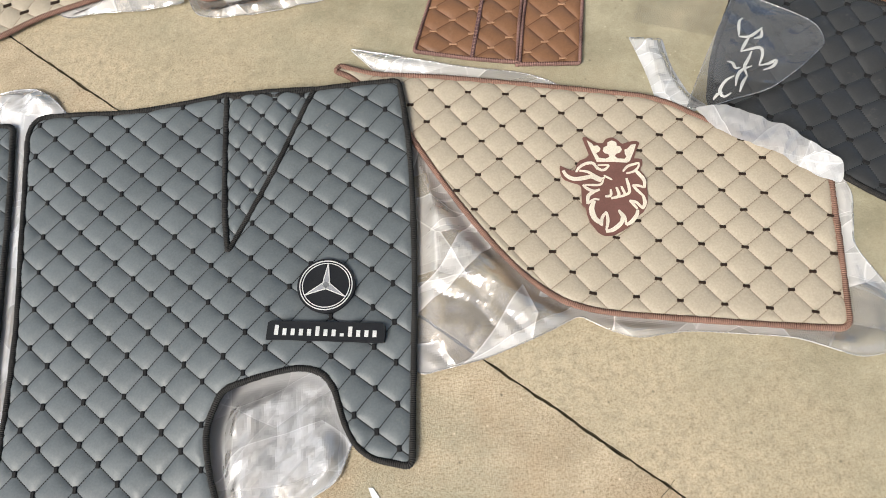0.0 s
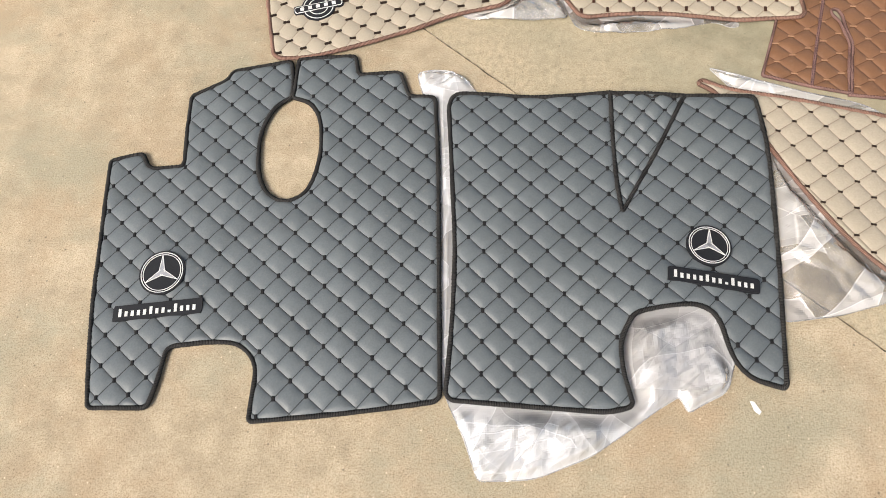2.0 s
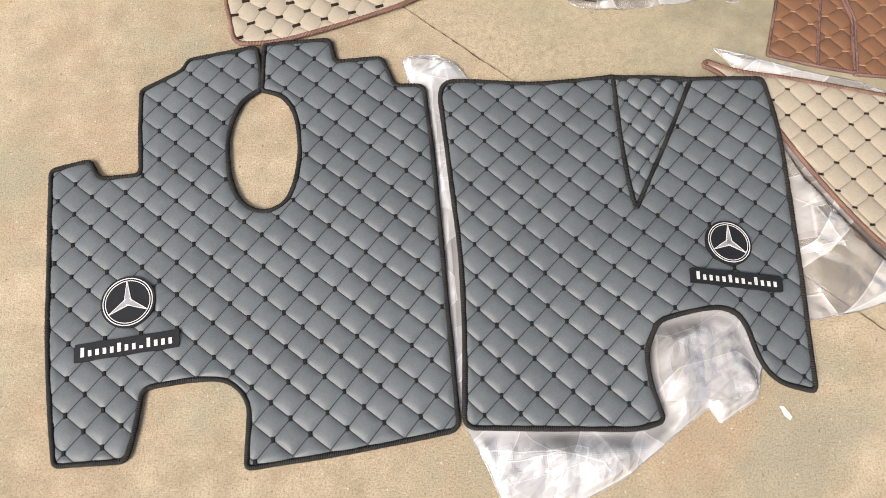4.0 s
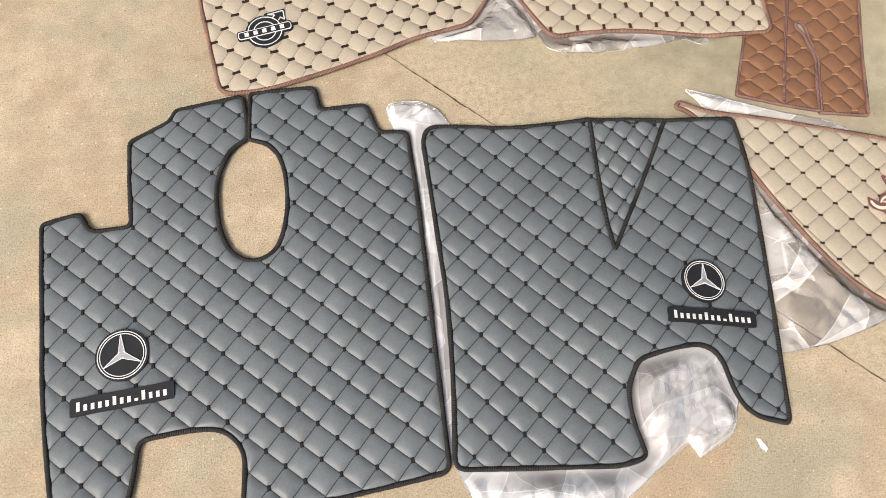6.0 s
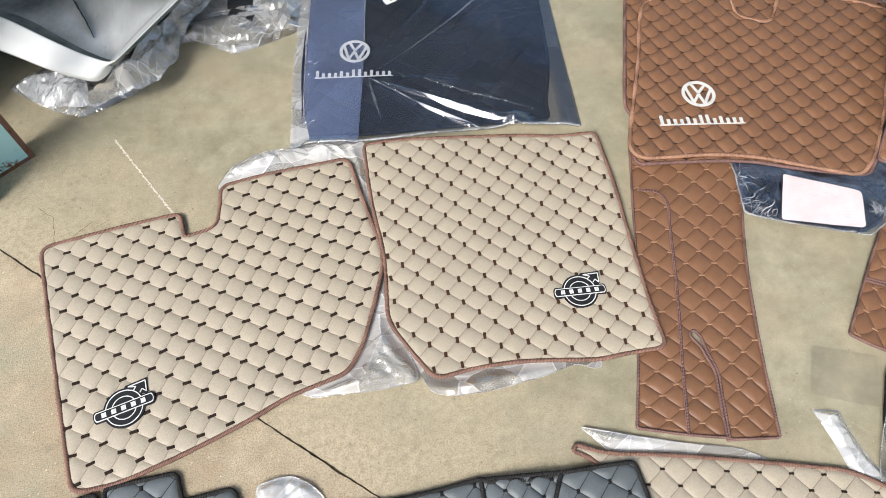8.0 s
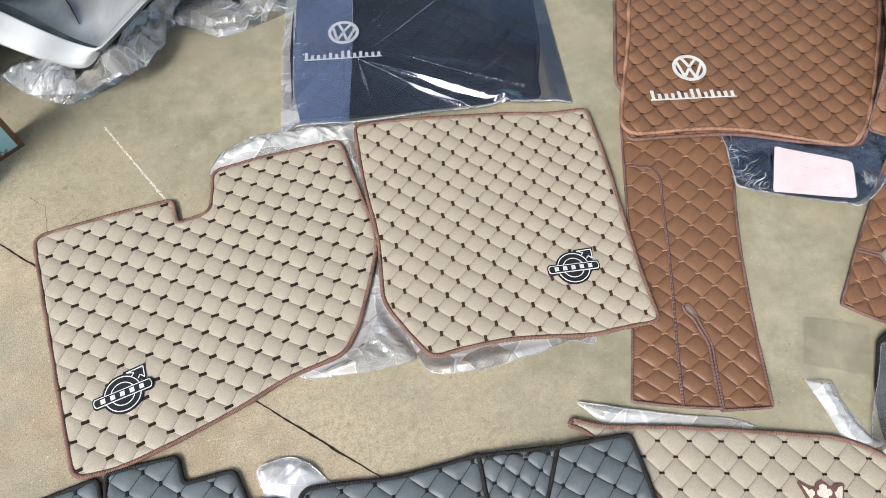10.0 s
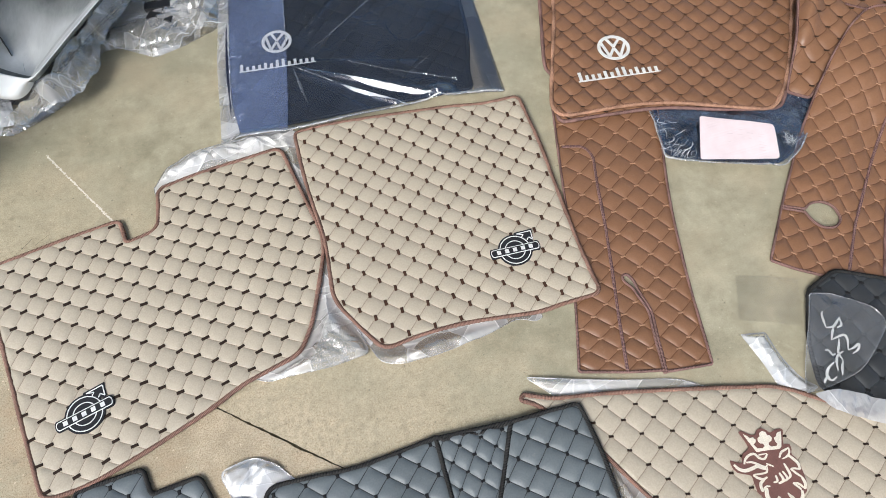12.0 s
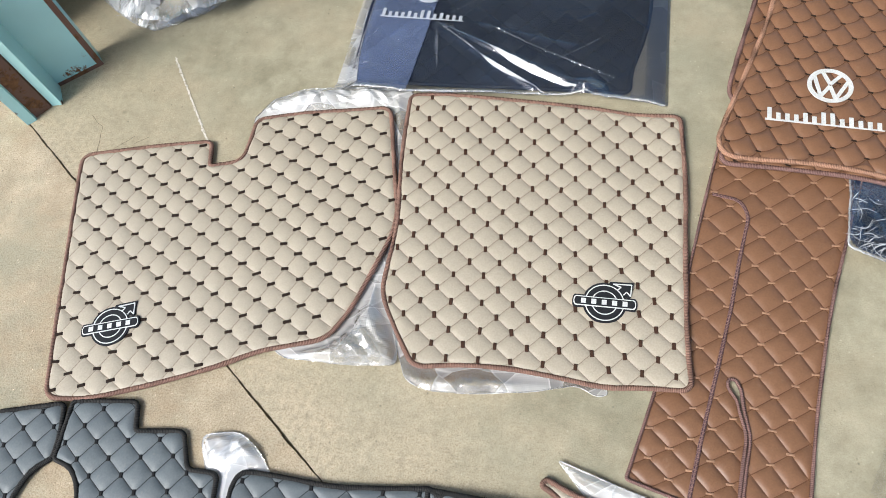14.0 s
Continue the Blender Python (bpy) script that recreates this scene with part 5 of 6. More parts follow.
BW = [(1.033, 1.612, .02), (1.045, 1.57, .03), (1.10, 1.558, .05), (1.26, 1.546, .1), (1.40, 1.510, .1), (1.53, 1.45, .08), (1.665, 1.395, .035), (1.74, 1.455, .08), (1.83, 1.57, .1), (1.93, 1.73, .06), (2.0, 1.84, .1), (2.10, 2.02, .03), (1.99, 2.09, .05), (1.75, 2.15, .03),
      (1.71, 2.085, .02), (1.672, 2.036, .02), (1.63, 2.045, .02), (1.572, 2.085, .02), (1.585, 2.195, .02), (1.50, 2.23, .04), (1.40, 2.235, .03), (1.28, 2.20, .04), (1.235, 2.11, .05), (1.18, 1.95, .1), (1.09, 1.75, .1)]
lift_bw = lift_of(0.026, 10, 0.0025)
brown_mat, _ = mat_body("truck_floor_mat", (1.52, 1.82, 0.018), BW, BW_LAT, lift_bw, (M_BROWN, M_BROWN_THREAD, M_TAN_EDGE),
                           (M_BROWN_TACK, (0.0066, 0.0018)), "brown quilted leatherette truck mat with white ring emblem and tan edging", "brown mats", thick=0.008, width=0.006, puff=0.0075, sag=(0.002, -0.0065))
emblem_round_chevrons(brown_mat, (1.308, 1.768), 0.052, -16, lift_bw, 0.0145, M_WHITE_THREAD)
word_script(brown_mat, (1.278, 1.668), -8, 0.262, 0.036, lift_bw, 0.0145, M_WHITE_THREAD)

# navy mat folded in a clear bag below the brown stack, with a paper label
NV2 = [(1.335, 1.50, .03), (1.298, 1.355, .03), (1.42, 1.300, .03), (1.60, 1.232, .02), (1.66, 1.255, .02), (1.80, 1.37, .03), (1.92, 1.55, .03), (1.70, 1.75, .03), (1.40, 1.70, .03)]
lift_nv2 = lift_of(0.0008, 12, 0.0015)
mat_body("truck_floor_mat", (1.58, 1.45, 0), NV2, ((1.5, 1.4), (0.022, -0.045), (0.046, 0.020)), lift_nv2, (M_NAVY, M_NAVY_THREAD, M_NAVY),
                             (M_BLACK_TACK, (0.005, 0.002)), "navy quilted mat packed in a clear bag under brown mats", "navy mats", thick=0.005, puff=0.002, single=False)
NV2_BAG = [(1.325, 1.53, .02), (1.283, 1.340, .01), (1.42, 1.283, .02), (1.605, 1.212, .01), (1.668, 1.243, .02), (1.80, 1.36, .03), (1.93, 1.53, .03), (1.71, 1.77, .03), (1.39, 1.71, .03)]
LAB = rounded([(1.452, 1.450, .006), (1.648, 1.352, .012), (1.600, 1.235, .014), (1.378, 1.303, .006)], 0.01)
bag = thing("plastic_bag", (1.55, 1.40, 0), "clear glossy plastic bag round a navy mat", "plastic bag", "clear bags")


def label_bag_height(x, y):
    z = 0.0085 + 0.022 * crumple(x, y, 31, 10) * smooth(0.0, 0.06, 1.55 - y + 0.3 * (x - 1.4))
    p = np.c_[x, y]
    flat_part = np.where(inside(p, LAB), 1.0, smooth(0.02, 0.0, nearest(p, LAB)[0]))
    return z * (1 - flat_part) + np.minimum(z, 0.013) * flat_part


sheet("film", bag, rounded(NV2_BAG), M_FILM_STREAKED, label_bag_height, 0.005)
edging("hem", bag, rounded(NV2_BAG), label_bag_height, M_FILM_CRUMPLED, 0.0025, 0.0015, base=0.001, rib=0.7)
_c = np.random.RandomState(14)
crease_glints(bag, curls(_c, 26, 1.30, 1.375, 1.325, 1.40, 0.045, 0.5) + curls(_c, 18, 1.645, 1.672, 1.265, 1.31, 0.04, 0.85) + curls(_c, 8, 1.31, 1.37, 1.40, 1.47, 0.04, 0.3), label_bag_height)
crease_glints(bag, curls(_c, 12, 1.42, 1.76, 1.43, 1.50, 0.09, 0.4) + curls(_c, 10, 1.66, 1.80, 1.32, 1.45, 0.08, 0.8), label_bag_height, 0.002, M_FILM_FAINT_GLINT)
lab = thing("paper_label", (1.52, 1.33, 0.012), "pale pink paper label with faded print on a bag", "label")
slab("sheet", lab, LAB, lambda x, y: 0.0155 + 0.003 * (1 + fbm(x, y, 12.0, 3, 2)), 0.0, 0.0005, M_PAPER)
_r = np.random.RandomState(8)
_v, _f = [], []
for i in range(9):
    c = np.array([1.50, 1.385]) + np.array([0.045, 0.092]) * (-i * 0.06) * 1.6 + np.array([0.0, 0.0])
    for j in range(4):
        if _r.rand() < 0.45:
            continue
        p, k = c + np.array([0.092, -0.045]) * (j * 0.30 + 0.05), len(_v)
        ln = _r.uniform(0.010, 0.022)
        for a, b in ((0, -1), (1, -1), (1, 1), (0, 1)):
            q = p + np.array([0.9, -0.44]) * ln * a + np.array([0.44, 0.9]) * 0.0011 * b
            _v.append((q[0], q[1], float(0.0155 + 0.003 * (1 + fbm(q[:1], q[1:], 12.0, 3, 2))[0]) + 0.0009))
        _f.append([k, k + 1, k + 2, k + 3])
mesh_object("print_bars", _v, _f, M_INK, lab, shade=False)

# ---------------------------------------------------------------- navy mat in a clear bag
NV = [(0.092, 1.835, .04), (0.118, 2.15, .1), (0.20, 2.60, .1), (0.25, 2.93, .03), (0.97, 2.72, .03), (0.945, 2.36, .1), (0.90, 2.02, .05), (0.868, 1.91, .04), (0.846, 1.85, .04), (0.838, 1.778, .02), (0.55, 1.80, .05), (0.30, 1.815, .05)]
lift_nv = lift_of(0.0008, 14, 0.0016)
navy_mat, _ = mat_body("truck_floor_mat", (0.52, 2.3, 0), NV, ((0.5, 2.1), (0.036, -0.036), (0.036, 0.036)), lift_nv, (M_NAVY, M_NAVY_THREAD, M_NAVY),
                          (M_BLACK_TACK, (0.0055, 0.0022)), "navy quilted leatherette truck mat inside a clear bag", "navy mats", thick=0.007, puff=0.003, single=False)
emblem_round_chevrons(navy_mat, (0.287, 2.150), 0.049, -14, lambda x, y: 0 * x + 0.022, 0.002, M_PRINT)
word_script(navy_mat, (0.272, 2.055), -7, 0.245, 0.03, lambda x, y: 0 * x + 0.022, 0.002, M_PRINT)
BAG = [(0.064, 1.798, .02), (0.10, 2.12, .1), (0.18, 2.62, .1), (0.225, 3.0, .02), (1.05, 2.80, .02), (0.99, 2.40, .1), (0.957, 2.05, .1), (0.932, 1.733, .012), (0.72, 1.758, .05), (0.45, 1.776, .05), (0.25, 1.778, .05)]
# folds pulled tight in the film: start, end, width at the start and at the end
PULLS = (((0.31, 2.03), (0.735, 1.775), 0.003, 0.026), ((0.30, 2.02), (0.60, 1.782), 0.003, 0.015), ((0.30, 2.02), (0.505, 1.785), 0.001, 0.004), ((0.315, 2.06), (0.70, 1.93), 0.002, 0.006), ((0.33, 2.10), (0.55, 2.33), 0.002, 0.005), ((0.54, 2.32), (0.70, 2.56), 0.005, 0.004), ((0.69, 2.55), (0.76, 2.74), 0.004, 0.003),
         ((0.68, 1.955), (0.80, 2.09), 0.0015, 0.002), ((0.25, 1.92), (0.262, 1.99), 0.003, 0.002), ((0.09, 1.86), (0.24, 1.96), 0.002, 0.002), ((0.12, 2.35), (0.33, 2.55), 0.003, 0.003), ((0.303, 2.015), (0.33, 1.93), 0.002, 0.001), ((0.45, 2.5), (0.85, 2.42), 0.002, 0.004), ((0.55, 2.2), (0.78, 2.33), 0.0015, 0.002))


def bag_height(x, y):
    z = 0.0165 + 0.0018 * fbm(x, y, 4.0, 6, 2)
    for (x0, y0), (x1, y1), w0, w1 in PULLS:
        dx, dy = x1 - x0, y1 - y0
        t = ((x - x0) * dx + (y - y0) * dy) / (dx * dx + dy * dy)
        on = smooth(0.0, 0.06, t) * smooth(1.03, 0.97, t)
        side = ((x - x0) * dy - (y - y0) * dx) / np.hypot(dx, dy)
        side = side if dx * 0.85 - dy * 0.53 > 0 else -side
        w = w0 + (w1 - w0) * np.clip(t, 0, 1)
        z = z + on * 0.8 * w * np.where(side > 0, np.clip(1 - side / w, 0, 1), np.clip(1 + side / (w * 0.5 + 0.003), 0, 1))
    edge = np.minimum(smooth(0.93, 0.86, x - 0.12 * (y - 1.75)), smooth(0.062, 0.11, x - 0.12 * (y - 1.8)))
    lip = 0.016 * crumple(x, y, 42, 16) * smooth(0.035, 0.0, np.abs(y - 1.79)) * smooth(0.36, 0.2, x)
    puck = 0.028 * crumple(x, y, 43, 16) * smooth(0.075, 0.0, np.hypot(x - 0.72, (y - 1.775) * 1.4))
    hem = 0.010 * crumple(x, y, 44, 20) * smooth(0.02, 0.0, np.abs(y - 1.755 + 0.1 * (x - 0.75))) * smooth(0.72, 0.76, x)
    return 0.002 + (z - 0.002) * edge + lip + puck + hem


navy_bag = thing("plastic_bag", (0.52, 2.3, 0), "large clear glossy plastic bag over a navy mat", "plastic bag", "clear bags")
sheet("film", navy_bag, rounded(BAG), M_FILM, bag_height, 0.004)
edging("hem", navy_bag, [(0.072, 1.806), (0.25, 1.784), (0.45, 1.781), (0.72, 1.763), (0.925, 1.739)], bag_height, M_FILM_CRUMPLED, 0.0035, 0.002, False, base=0.002, rib=0.7, label="white crumpled hem")
crease_glints(navy_bag, [(((0.454, 1.947), (0.557, 1.868), (0.700, 1.778)), 0.001, 0.019, 0.005), (((0.40, 1.955), (0.494, 1.861), (0.62, 1.772)), 0.001, 0.010, 0.004)], bag_height)
crease_glints(navy_bag, [(((0.355, 2.064), (0.493, 2.157), (0.674, 2.293), (0.887, 2.494), (0.97, 2.63)), 0.002, 0.008, 0.005), (((0.316, 2.029), (0.40, 1.955), (0.47, 1.885)), 0.001, 0.006, 0.006), (((0.315, 2.03), (0.38, 1.99), (0.46, 1.945)), 0.001, 0.006, 0.01),
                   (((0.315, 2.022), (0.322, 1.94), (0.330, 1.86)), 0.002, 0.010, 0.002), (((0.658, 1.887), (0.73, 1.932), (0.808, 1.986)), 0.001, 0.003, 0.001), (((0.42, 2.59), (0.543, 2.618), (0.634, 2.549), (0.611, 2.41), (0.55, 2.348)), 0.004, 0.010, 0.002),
                   (((0.46, 2.02), (0.60, 1.93), (0.80, 1.82)), 0.001, 0.004, 0.001), (((0.47, 2.62), (0.66, 2.60), (0.90, 2.66)), 0.012, 0.02, 0.008)], bag_height, 0.0016, M_FILM_FAINT_GLINT)
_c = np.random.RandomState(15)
crease_glints(navy_bag, curls(_c, 8, 0.39, 0.47, 2.15, 2.33, 0.014, 0.9), bag_height)
crease_glints(navy_bag, curls(_c, 22, 0.12, 0.27, 1.86, 2.5, 0.07, 0.8), bag_height, 0.0065, M_FILM_FAINT_GLINT)
crease_glints(navy_bag, curls(_c, 9, 0.12, 0.20, 1.85, 2.4, 0.02, 0.8), bag_height, 0.0065)
edging("side_fold", navy_bag, [(0.31, 2.105), (0.352, 2.39), (0.398, 2.69)], bag_height, M_FILM_CRUMPLED, 0.002, 0.002, False, base=0.005)
LEFT = [(0.048, 1.79, .01), (0.056, 1.86, .02), (0.082, 2.12, .06), (0.165, 2.62, .1), (0.21, 2.98, .01), (0.25, 2.95, .01), (0.20, 2.62, .1), (0.128, 2.15, .06), (0.104, 1.95, .03), (0.112, 1.80, .01)]
sheet("left_margin", navy_bag, rounded(LEFT), M_FILM_CRUMPLED, lambda x, y: np.maximum(0.0012, bag_height(x, y) + 0.004 * crumple(x, y, 45, 18) + 0.004), 0.005, "white crinkled film margin")
MARGIN = [(0.838, 1.752, .01), (0.852, 1.86, .03), (0.905, 2.02, .05), (0.950, 2.36, .1), (0.975, 2.72, .02), (1.035, 2.78, .02), (0.984, 2.40, .1), (0.951, 2.05, .1), (0.926, 1.738, .012)]
sheet("side_margin", navy_bag, rounded(MARGIN), M_FILM_MARGIN, lambda x, y: np.maximum(0.0012, bag_height(x, y) * 0.5), 0.006, "pale double film margin")
FLAP = [(0.068, 1.803, .02), (0.104, 2.12, .1), (0.184, 2.62, .1), (0.228, 2.99, .01), (0.44, 2.94, .01), (0.398, 2.69, .1), (0.352, 2.39, .1), (0.312, 2.11, .1), (0.252, 1.783, .01)]
sheet("folded_flap", navy_bag, rounded(FLAP), M_FILM_FOLD, lambda x, y: bag_height(x, y) + 0.0035, 0.006, "bluish folded-over film")
tag_t = thing("paper_tag", (0.45, 2.385, 0.02), "small white printed tag on a bag", "tag")
_ex, _ey = turned(24)
TAGC = np.array([0.451, 2.386])
slab("sheet", tag_t, [TAGC + _ex * a * 0.042 + _ey * b * 0.019 for a, b in ((-1, -1), (1, -1), (1, 1), (-1, 1))], bag_height, 0.003, 0.0036, M_TAG)
for a, b, ln in ((-0.2, 0.4, 0.5), (-0.1, 0, 0.6), (-0.25, -0.4, 0.45), (0.45, 0.1, 0.25)):
    slab("print_bar", tag_t, [TAGC + _ex * (a + s * ln) * 0.042 + _ey * (b + u * 0.14) * 0.019 for s, u in ((-0.5, -1), (0.5, -1), (0.5, 1), (-0.5, 1))], bag_height, 0.0036, 0.004, M_DARK_INK)

# ---------------------------------------------------------------- black mat with film on it
BK = [(1.447, 0.842, .012), (1.545, 0.873, .02), (1.65, 0.815, .1), (1.76, 0.750, .1), (1.868, 0.684, .02), (1.905, 0.56, .05), (1.90, 0.30, .05), (1.80, 0.27, .05), (1.62, 0.355, .05), (1.545, 0.42, .04), (1.47, 0.53, .05), (1.34, 0.60, .03), (1.375, 0.72, .1)]
lift_bk = lift_of(0.0012, 16, 0.002, lambda x, y: 0.009 * smooth(0.66, 0.78, y + 0.5 * (x - 1.5)))
mat_body("truck_floor_mat", (1.62, 0.6, 0), BK, ((1.5412, 0.8043), (0.0135, -0.0489), (0.0498, 0.0142)), lift_bk, (M_BLACK, M_GREY_THREAD, M_BLACK_EDGE),
                           (M_BLACK_TACK, (0.006, 0.0035)), "black quilted leatherette truck mat partly wrapped in film", "black mats")
wrap = thing("plastic_film", (1.43, 0.70, 0.01), "torn clear film with white print on a black mat", "plastic film", "clear films")
FL2 = [(1.296, 0.604, .01), (1.37, 0.73, .05), (1.438, 0.832, .01), (1.49, 0.815, .02), (1.578, 0.745, .02), (1.585, 0.70, .02), (1.525, 0.655, .03), (1.45, 0.612, .03), (1.36, 0.60, .02)]


def wrap_height(x, y):
    return 0.0225 + 0.010 * crumple(x, y, 51, 7) + 0.003 * fbm(x, y, 8.0, 2, 2) - 0.019 * smooth(1.39, 1.32, x)


sheet("film", wrap, rounded(FL2), M_FILM_GREY, wrap_height, 0.005)
edging("hem", wrap, rounded(FL2), wrap_height, M_FILM_CRUMPLED, 0.0009, 0.0007, base=0.0008, rib=0.8, label="white folded hem")
PRINT = (((1.443, 0.777), (1.434, 0.770), (1.427, 0.748), (1.424, 0.737)), ((1.474, 0.750), (1.462, 0.742), (1.443, 0.732), (1.424, 0.735)), ((1.472, 0.747), (1.466, 0.730), (1.450, 0.726)), ((1.443, 0.732), (1.430, 0.716), (1.419, 0.702)), ((1.419, 0.702), (1.440, 0.705), (1.457, 0.704), (1.458, 0.690), (1.445, 0.667)),
         ((1.445, 0.667), (1.462, 0.668), (1.479, 0.673), (1.470, 0.661), (1.450, 0.655)), ((1.440, 0.700), (1.430, 0.685), (1.418, 0.668), (1.417, 0.647)), ((1.388, 0.684), (1.398, 0.680), (1.400, 0.668), (1.410, 0.668)), ((1.432, 0.668), (1.412, 0.662), (1.398, 0.648), (1.390, 0.628)), ((1.417, 0.647), (1.404, 0.632), (1.395, 0.615)),
         ((1.393, 0.650), (1.374, 0.642), (1.362, 0.626), (1.366, 0.612), (1.380, 0.616)), ((1.366, 0.622), (1.356, 0.620), (1.348, 0.612)))
for pts in PRINT:
    q = spline(pts, 0.003)
    slab("print_stroke", wrap, stroke(q, 0.0030 * np.sin(np.linspace(0.35, math.pi - 0.35, len(q)))), wrap_height, 0.0012, 0.0018, M_GREY_PRINT)
strip = thing("plastic_strip", (1.27, 0.70, 0), "crumpled white strip of clear film on the floor", "plastic film", "clear films")
FL1 = [(1.226, 0.792, .005), (1.292, 0.777, .006), (1.294, 0.71, .03), (1.315, 0.64, .02), (1.345, 0.61, .01), (1.30, 0.600, .02), (1.25, 0.622, .02), (1.245, 0.69, .03), (1.236, 0.745, .03)]
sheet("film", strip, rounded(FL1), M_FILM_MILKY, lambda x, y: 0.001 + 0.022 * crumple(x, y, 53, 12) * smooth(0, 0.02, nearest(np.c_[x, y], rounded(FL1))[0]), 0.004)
pouch = thing("plastic_pouch", (1.76, 0.6, 0.012), "small folded clear pouch lying on a black mat", "plastic pouch", "clear films")
PO = [(1.706, 0.668, .008), (1.747, 0.655, .01), (1.788, 0.633, .01), (1.808, 0.603, .008), (1.852, 0.570, .008), (1.826, 0.514, .01), (1.738, 0.554, .02), (1.665, 0.603, .008)]
sheet("film", pouch, rounded(PO), M_FILM_POUCH, lambda x, y: 0.0225 + 0.016 * crumple(x, y, 55, 8), 0.004)
crease_glints(pouch, [(((1.68, 0.600), (1.74, 0.572), (1.83, 0.525)), 0.004, 0.008, 0.004), (((1.70, 0.625), (1.76, 0.60), (1.838, 0.545)), 0.002, 0.006, 0.003)], lambda x, y: 0.0225 + 0.016 * crumple(x, y, 55, 8))
pouch2 = thing("plastic_pouch", (1.76, 0.4, 0.012), "small folded clear pouch lying on a black mat", "plastic pouch", "clear films")
sheet("film", pouch2, rounded([(1.728, 0.455, .008), (1.83, 0.40, .01), (1.78, 0.30, .01), (1.68, 0.37, .01)]), M_FILM_POUCH, lambda x, y: 0.0225 + 0.008 * crumple(x, y, 57, 7), 0.005)

SLEEVE = [(1.299, 0.947, .008), (1.450, 0.886, .008), (1.391, 0.762, .008), (1.242, 0.827, .008)]
sleeve = thing("clear_sleeve", (1.36, 1.05, 0), "flat empty clear plastic sleeve lying on the floor", "plastic sleeve", "clear films")
sheet("film", sleeve, rounded(SLEEVE), M_SLEEVE, lambda x, y: 0.0012 + 0.0015 * (1 + fbm(x, y, 20.0, 65, 2)), 0.006)

# ---------------------------------------------------------------- brown tailored tunnel cover, draped and raised at the back


def tunnel_height(x, y):
    """The cover rises into a rounded hump towards the back."""
    s = ((x - 1.40) + (y - 0.95)) * 0.7071
    across = ((x - 1.76) - (y - 1.16)) * 0.7071
    roll = 0.022 * np.exp(-((across + 0.03) / 0.075) ** 2) * smooth(0.16, 0.4, s) * smooth(0.9, 0.6, s)
    return 0.001 + 0.128 * smooth(0.40, 0.95, s) + roll + 0.002 * (1 + fbm(x, y, 5.0, 21, 2)) + 0.006 * np.abs(fbm(x, y, 7.0, 22, 2)) * smooth(0.5, 0.8, s)


LEG = [(1.408, 0.953, .006), (1.455, 0.912, .02), (1.528, 0.862, .02), (1.662, 0.806, .01), (1.78, 0.762, .02), (1.885, 0.722, .01), (1.872, 0.695, .01), (1.935, 0.605, .02), (2.10, 0.50, .05), (2.5, 0.8, .1), (2.72, 1.2, .1), (2.52, 1.45, .05), (2.32, 1.505, .05), (2.20, 1.56, .05), (2.07, 1.60, .04),
       (1.985, 1.558, .03), (1.90, 1.495, .05), (1.784, 1.381, .05), (1.67, 1.258, .1), (1.535, 1.106, .05), (1.45, 1.004, .05)]
GAP = [(1.668, 0.820, .01), (1.78, 0.779, .02), (1.884, 0.742, .012), (1.96, 0.877, .06), (2.047, 1.023, .08), (2.106, 1.116, .08), (2.161, 1.229, .05), (2.197, 1.303, .03), (2.216, 1.353, .01), (2.267, 1.385, .012), (2.243, 1.428, .015), (2.212, 1.418, .02), (2.165, 1.38, .04), (2.10, 1.308, .08), (2.014, 1.214, .1), (1.93, 1.13, .1), (1.85, 1.053, .06), (1.785, 0.982, .06), (1.707, 0.872, .05)]
HOLE = [(1.520, 1.090, .002), (1.526, 1.096, .002), (1.572, 1.070, .004), (1.583, 1.067, .004), (1.602, 1.078, .015), (1.635, 1.072, .02), (1.662, 1.045, .02), (1.660, 1.005, .015), (1.632, 0.988, .015), (1.597, 0.998, .015), (1.579, 1.03, .015), (1.576, 1.058, .004), (1.566, 1.064, .004)]
tunnel, _ = mat_body("tunnel_cover", (1.9, 1.2, 0), LEG, ((1.6459, 1.1716), (-0.003, -0.0515), (0.0515, 0.004)), tunnel_height, BROWN_SET,
                        (M_TAN_TACK, (0.0082, 0.0022)), "brown quilted leatherette engine-tunnel cover draped with raised back", "brown covers", holes=[GAP, HOLE], puff=0.0058, thick=0.0065, width=0.0032, sag=(0.001, -0.0036))
tagged(tunnel, category="seat cover")
seam("seam", tunnel, [(1.575, 0.845), (1.688, 0.983), (1.82, 1.119), (1.955, 1.26), (2.053, 1.375), (2.131, 1.455), (2.207, 1.502), (2.30, 1.482)], tunnel_height)
seam("seam", tunnel, [(2.262, 1.40), (2.285, 1.352), (2.36, 1.295), (2.46, 1.225), (2.60, 1.12)], tunnel_height)
BACK = [(1.745, 1.445, .01), (1.795, 1.400, .01), (1.93, 1.50, .05), (2.05, 1.55, .05), (2.35, 1.45, .05), (2.75, 1.20, .05), (2.85, 1.45, .05), (2.629, 1.572, .05), (2.492, 1.666, .05), (2.387, 1.753, .05), (2.32, 1.90, .05), (2.26, 2.25, .05), (2.16, 2.20, .1), (2.02, 1.95, .1), (1.90, 1.72, .1), (1.81, 1.55, .05)]


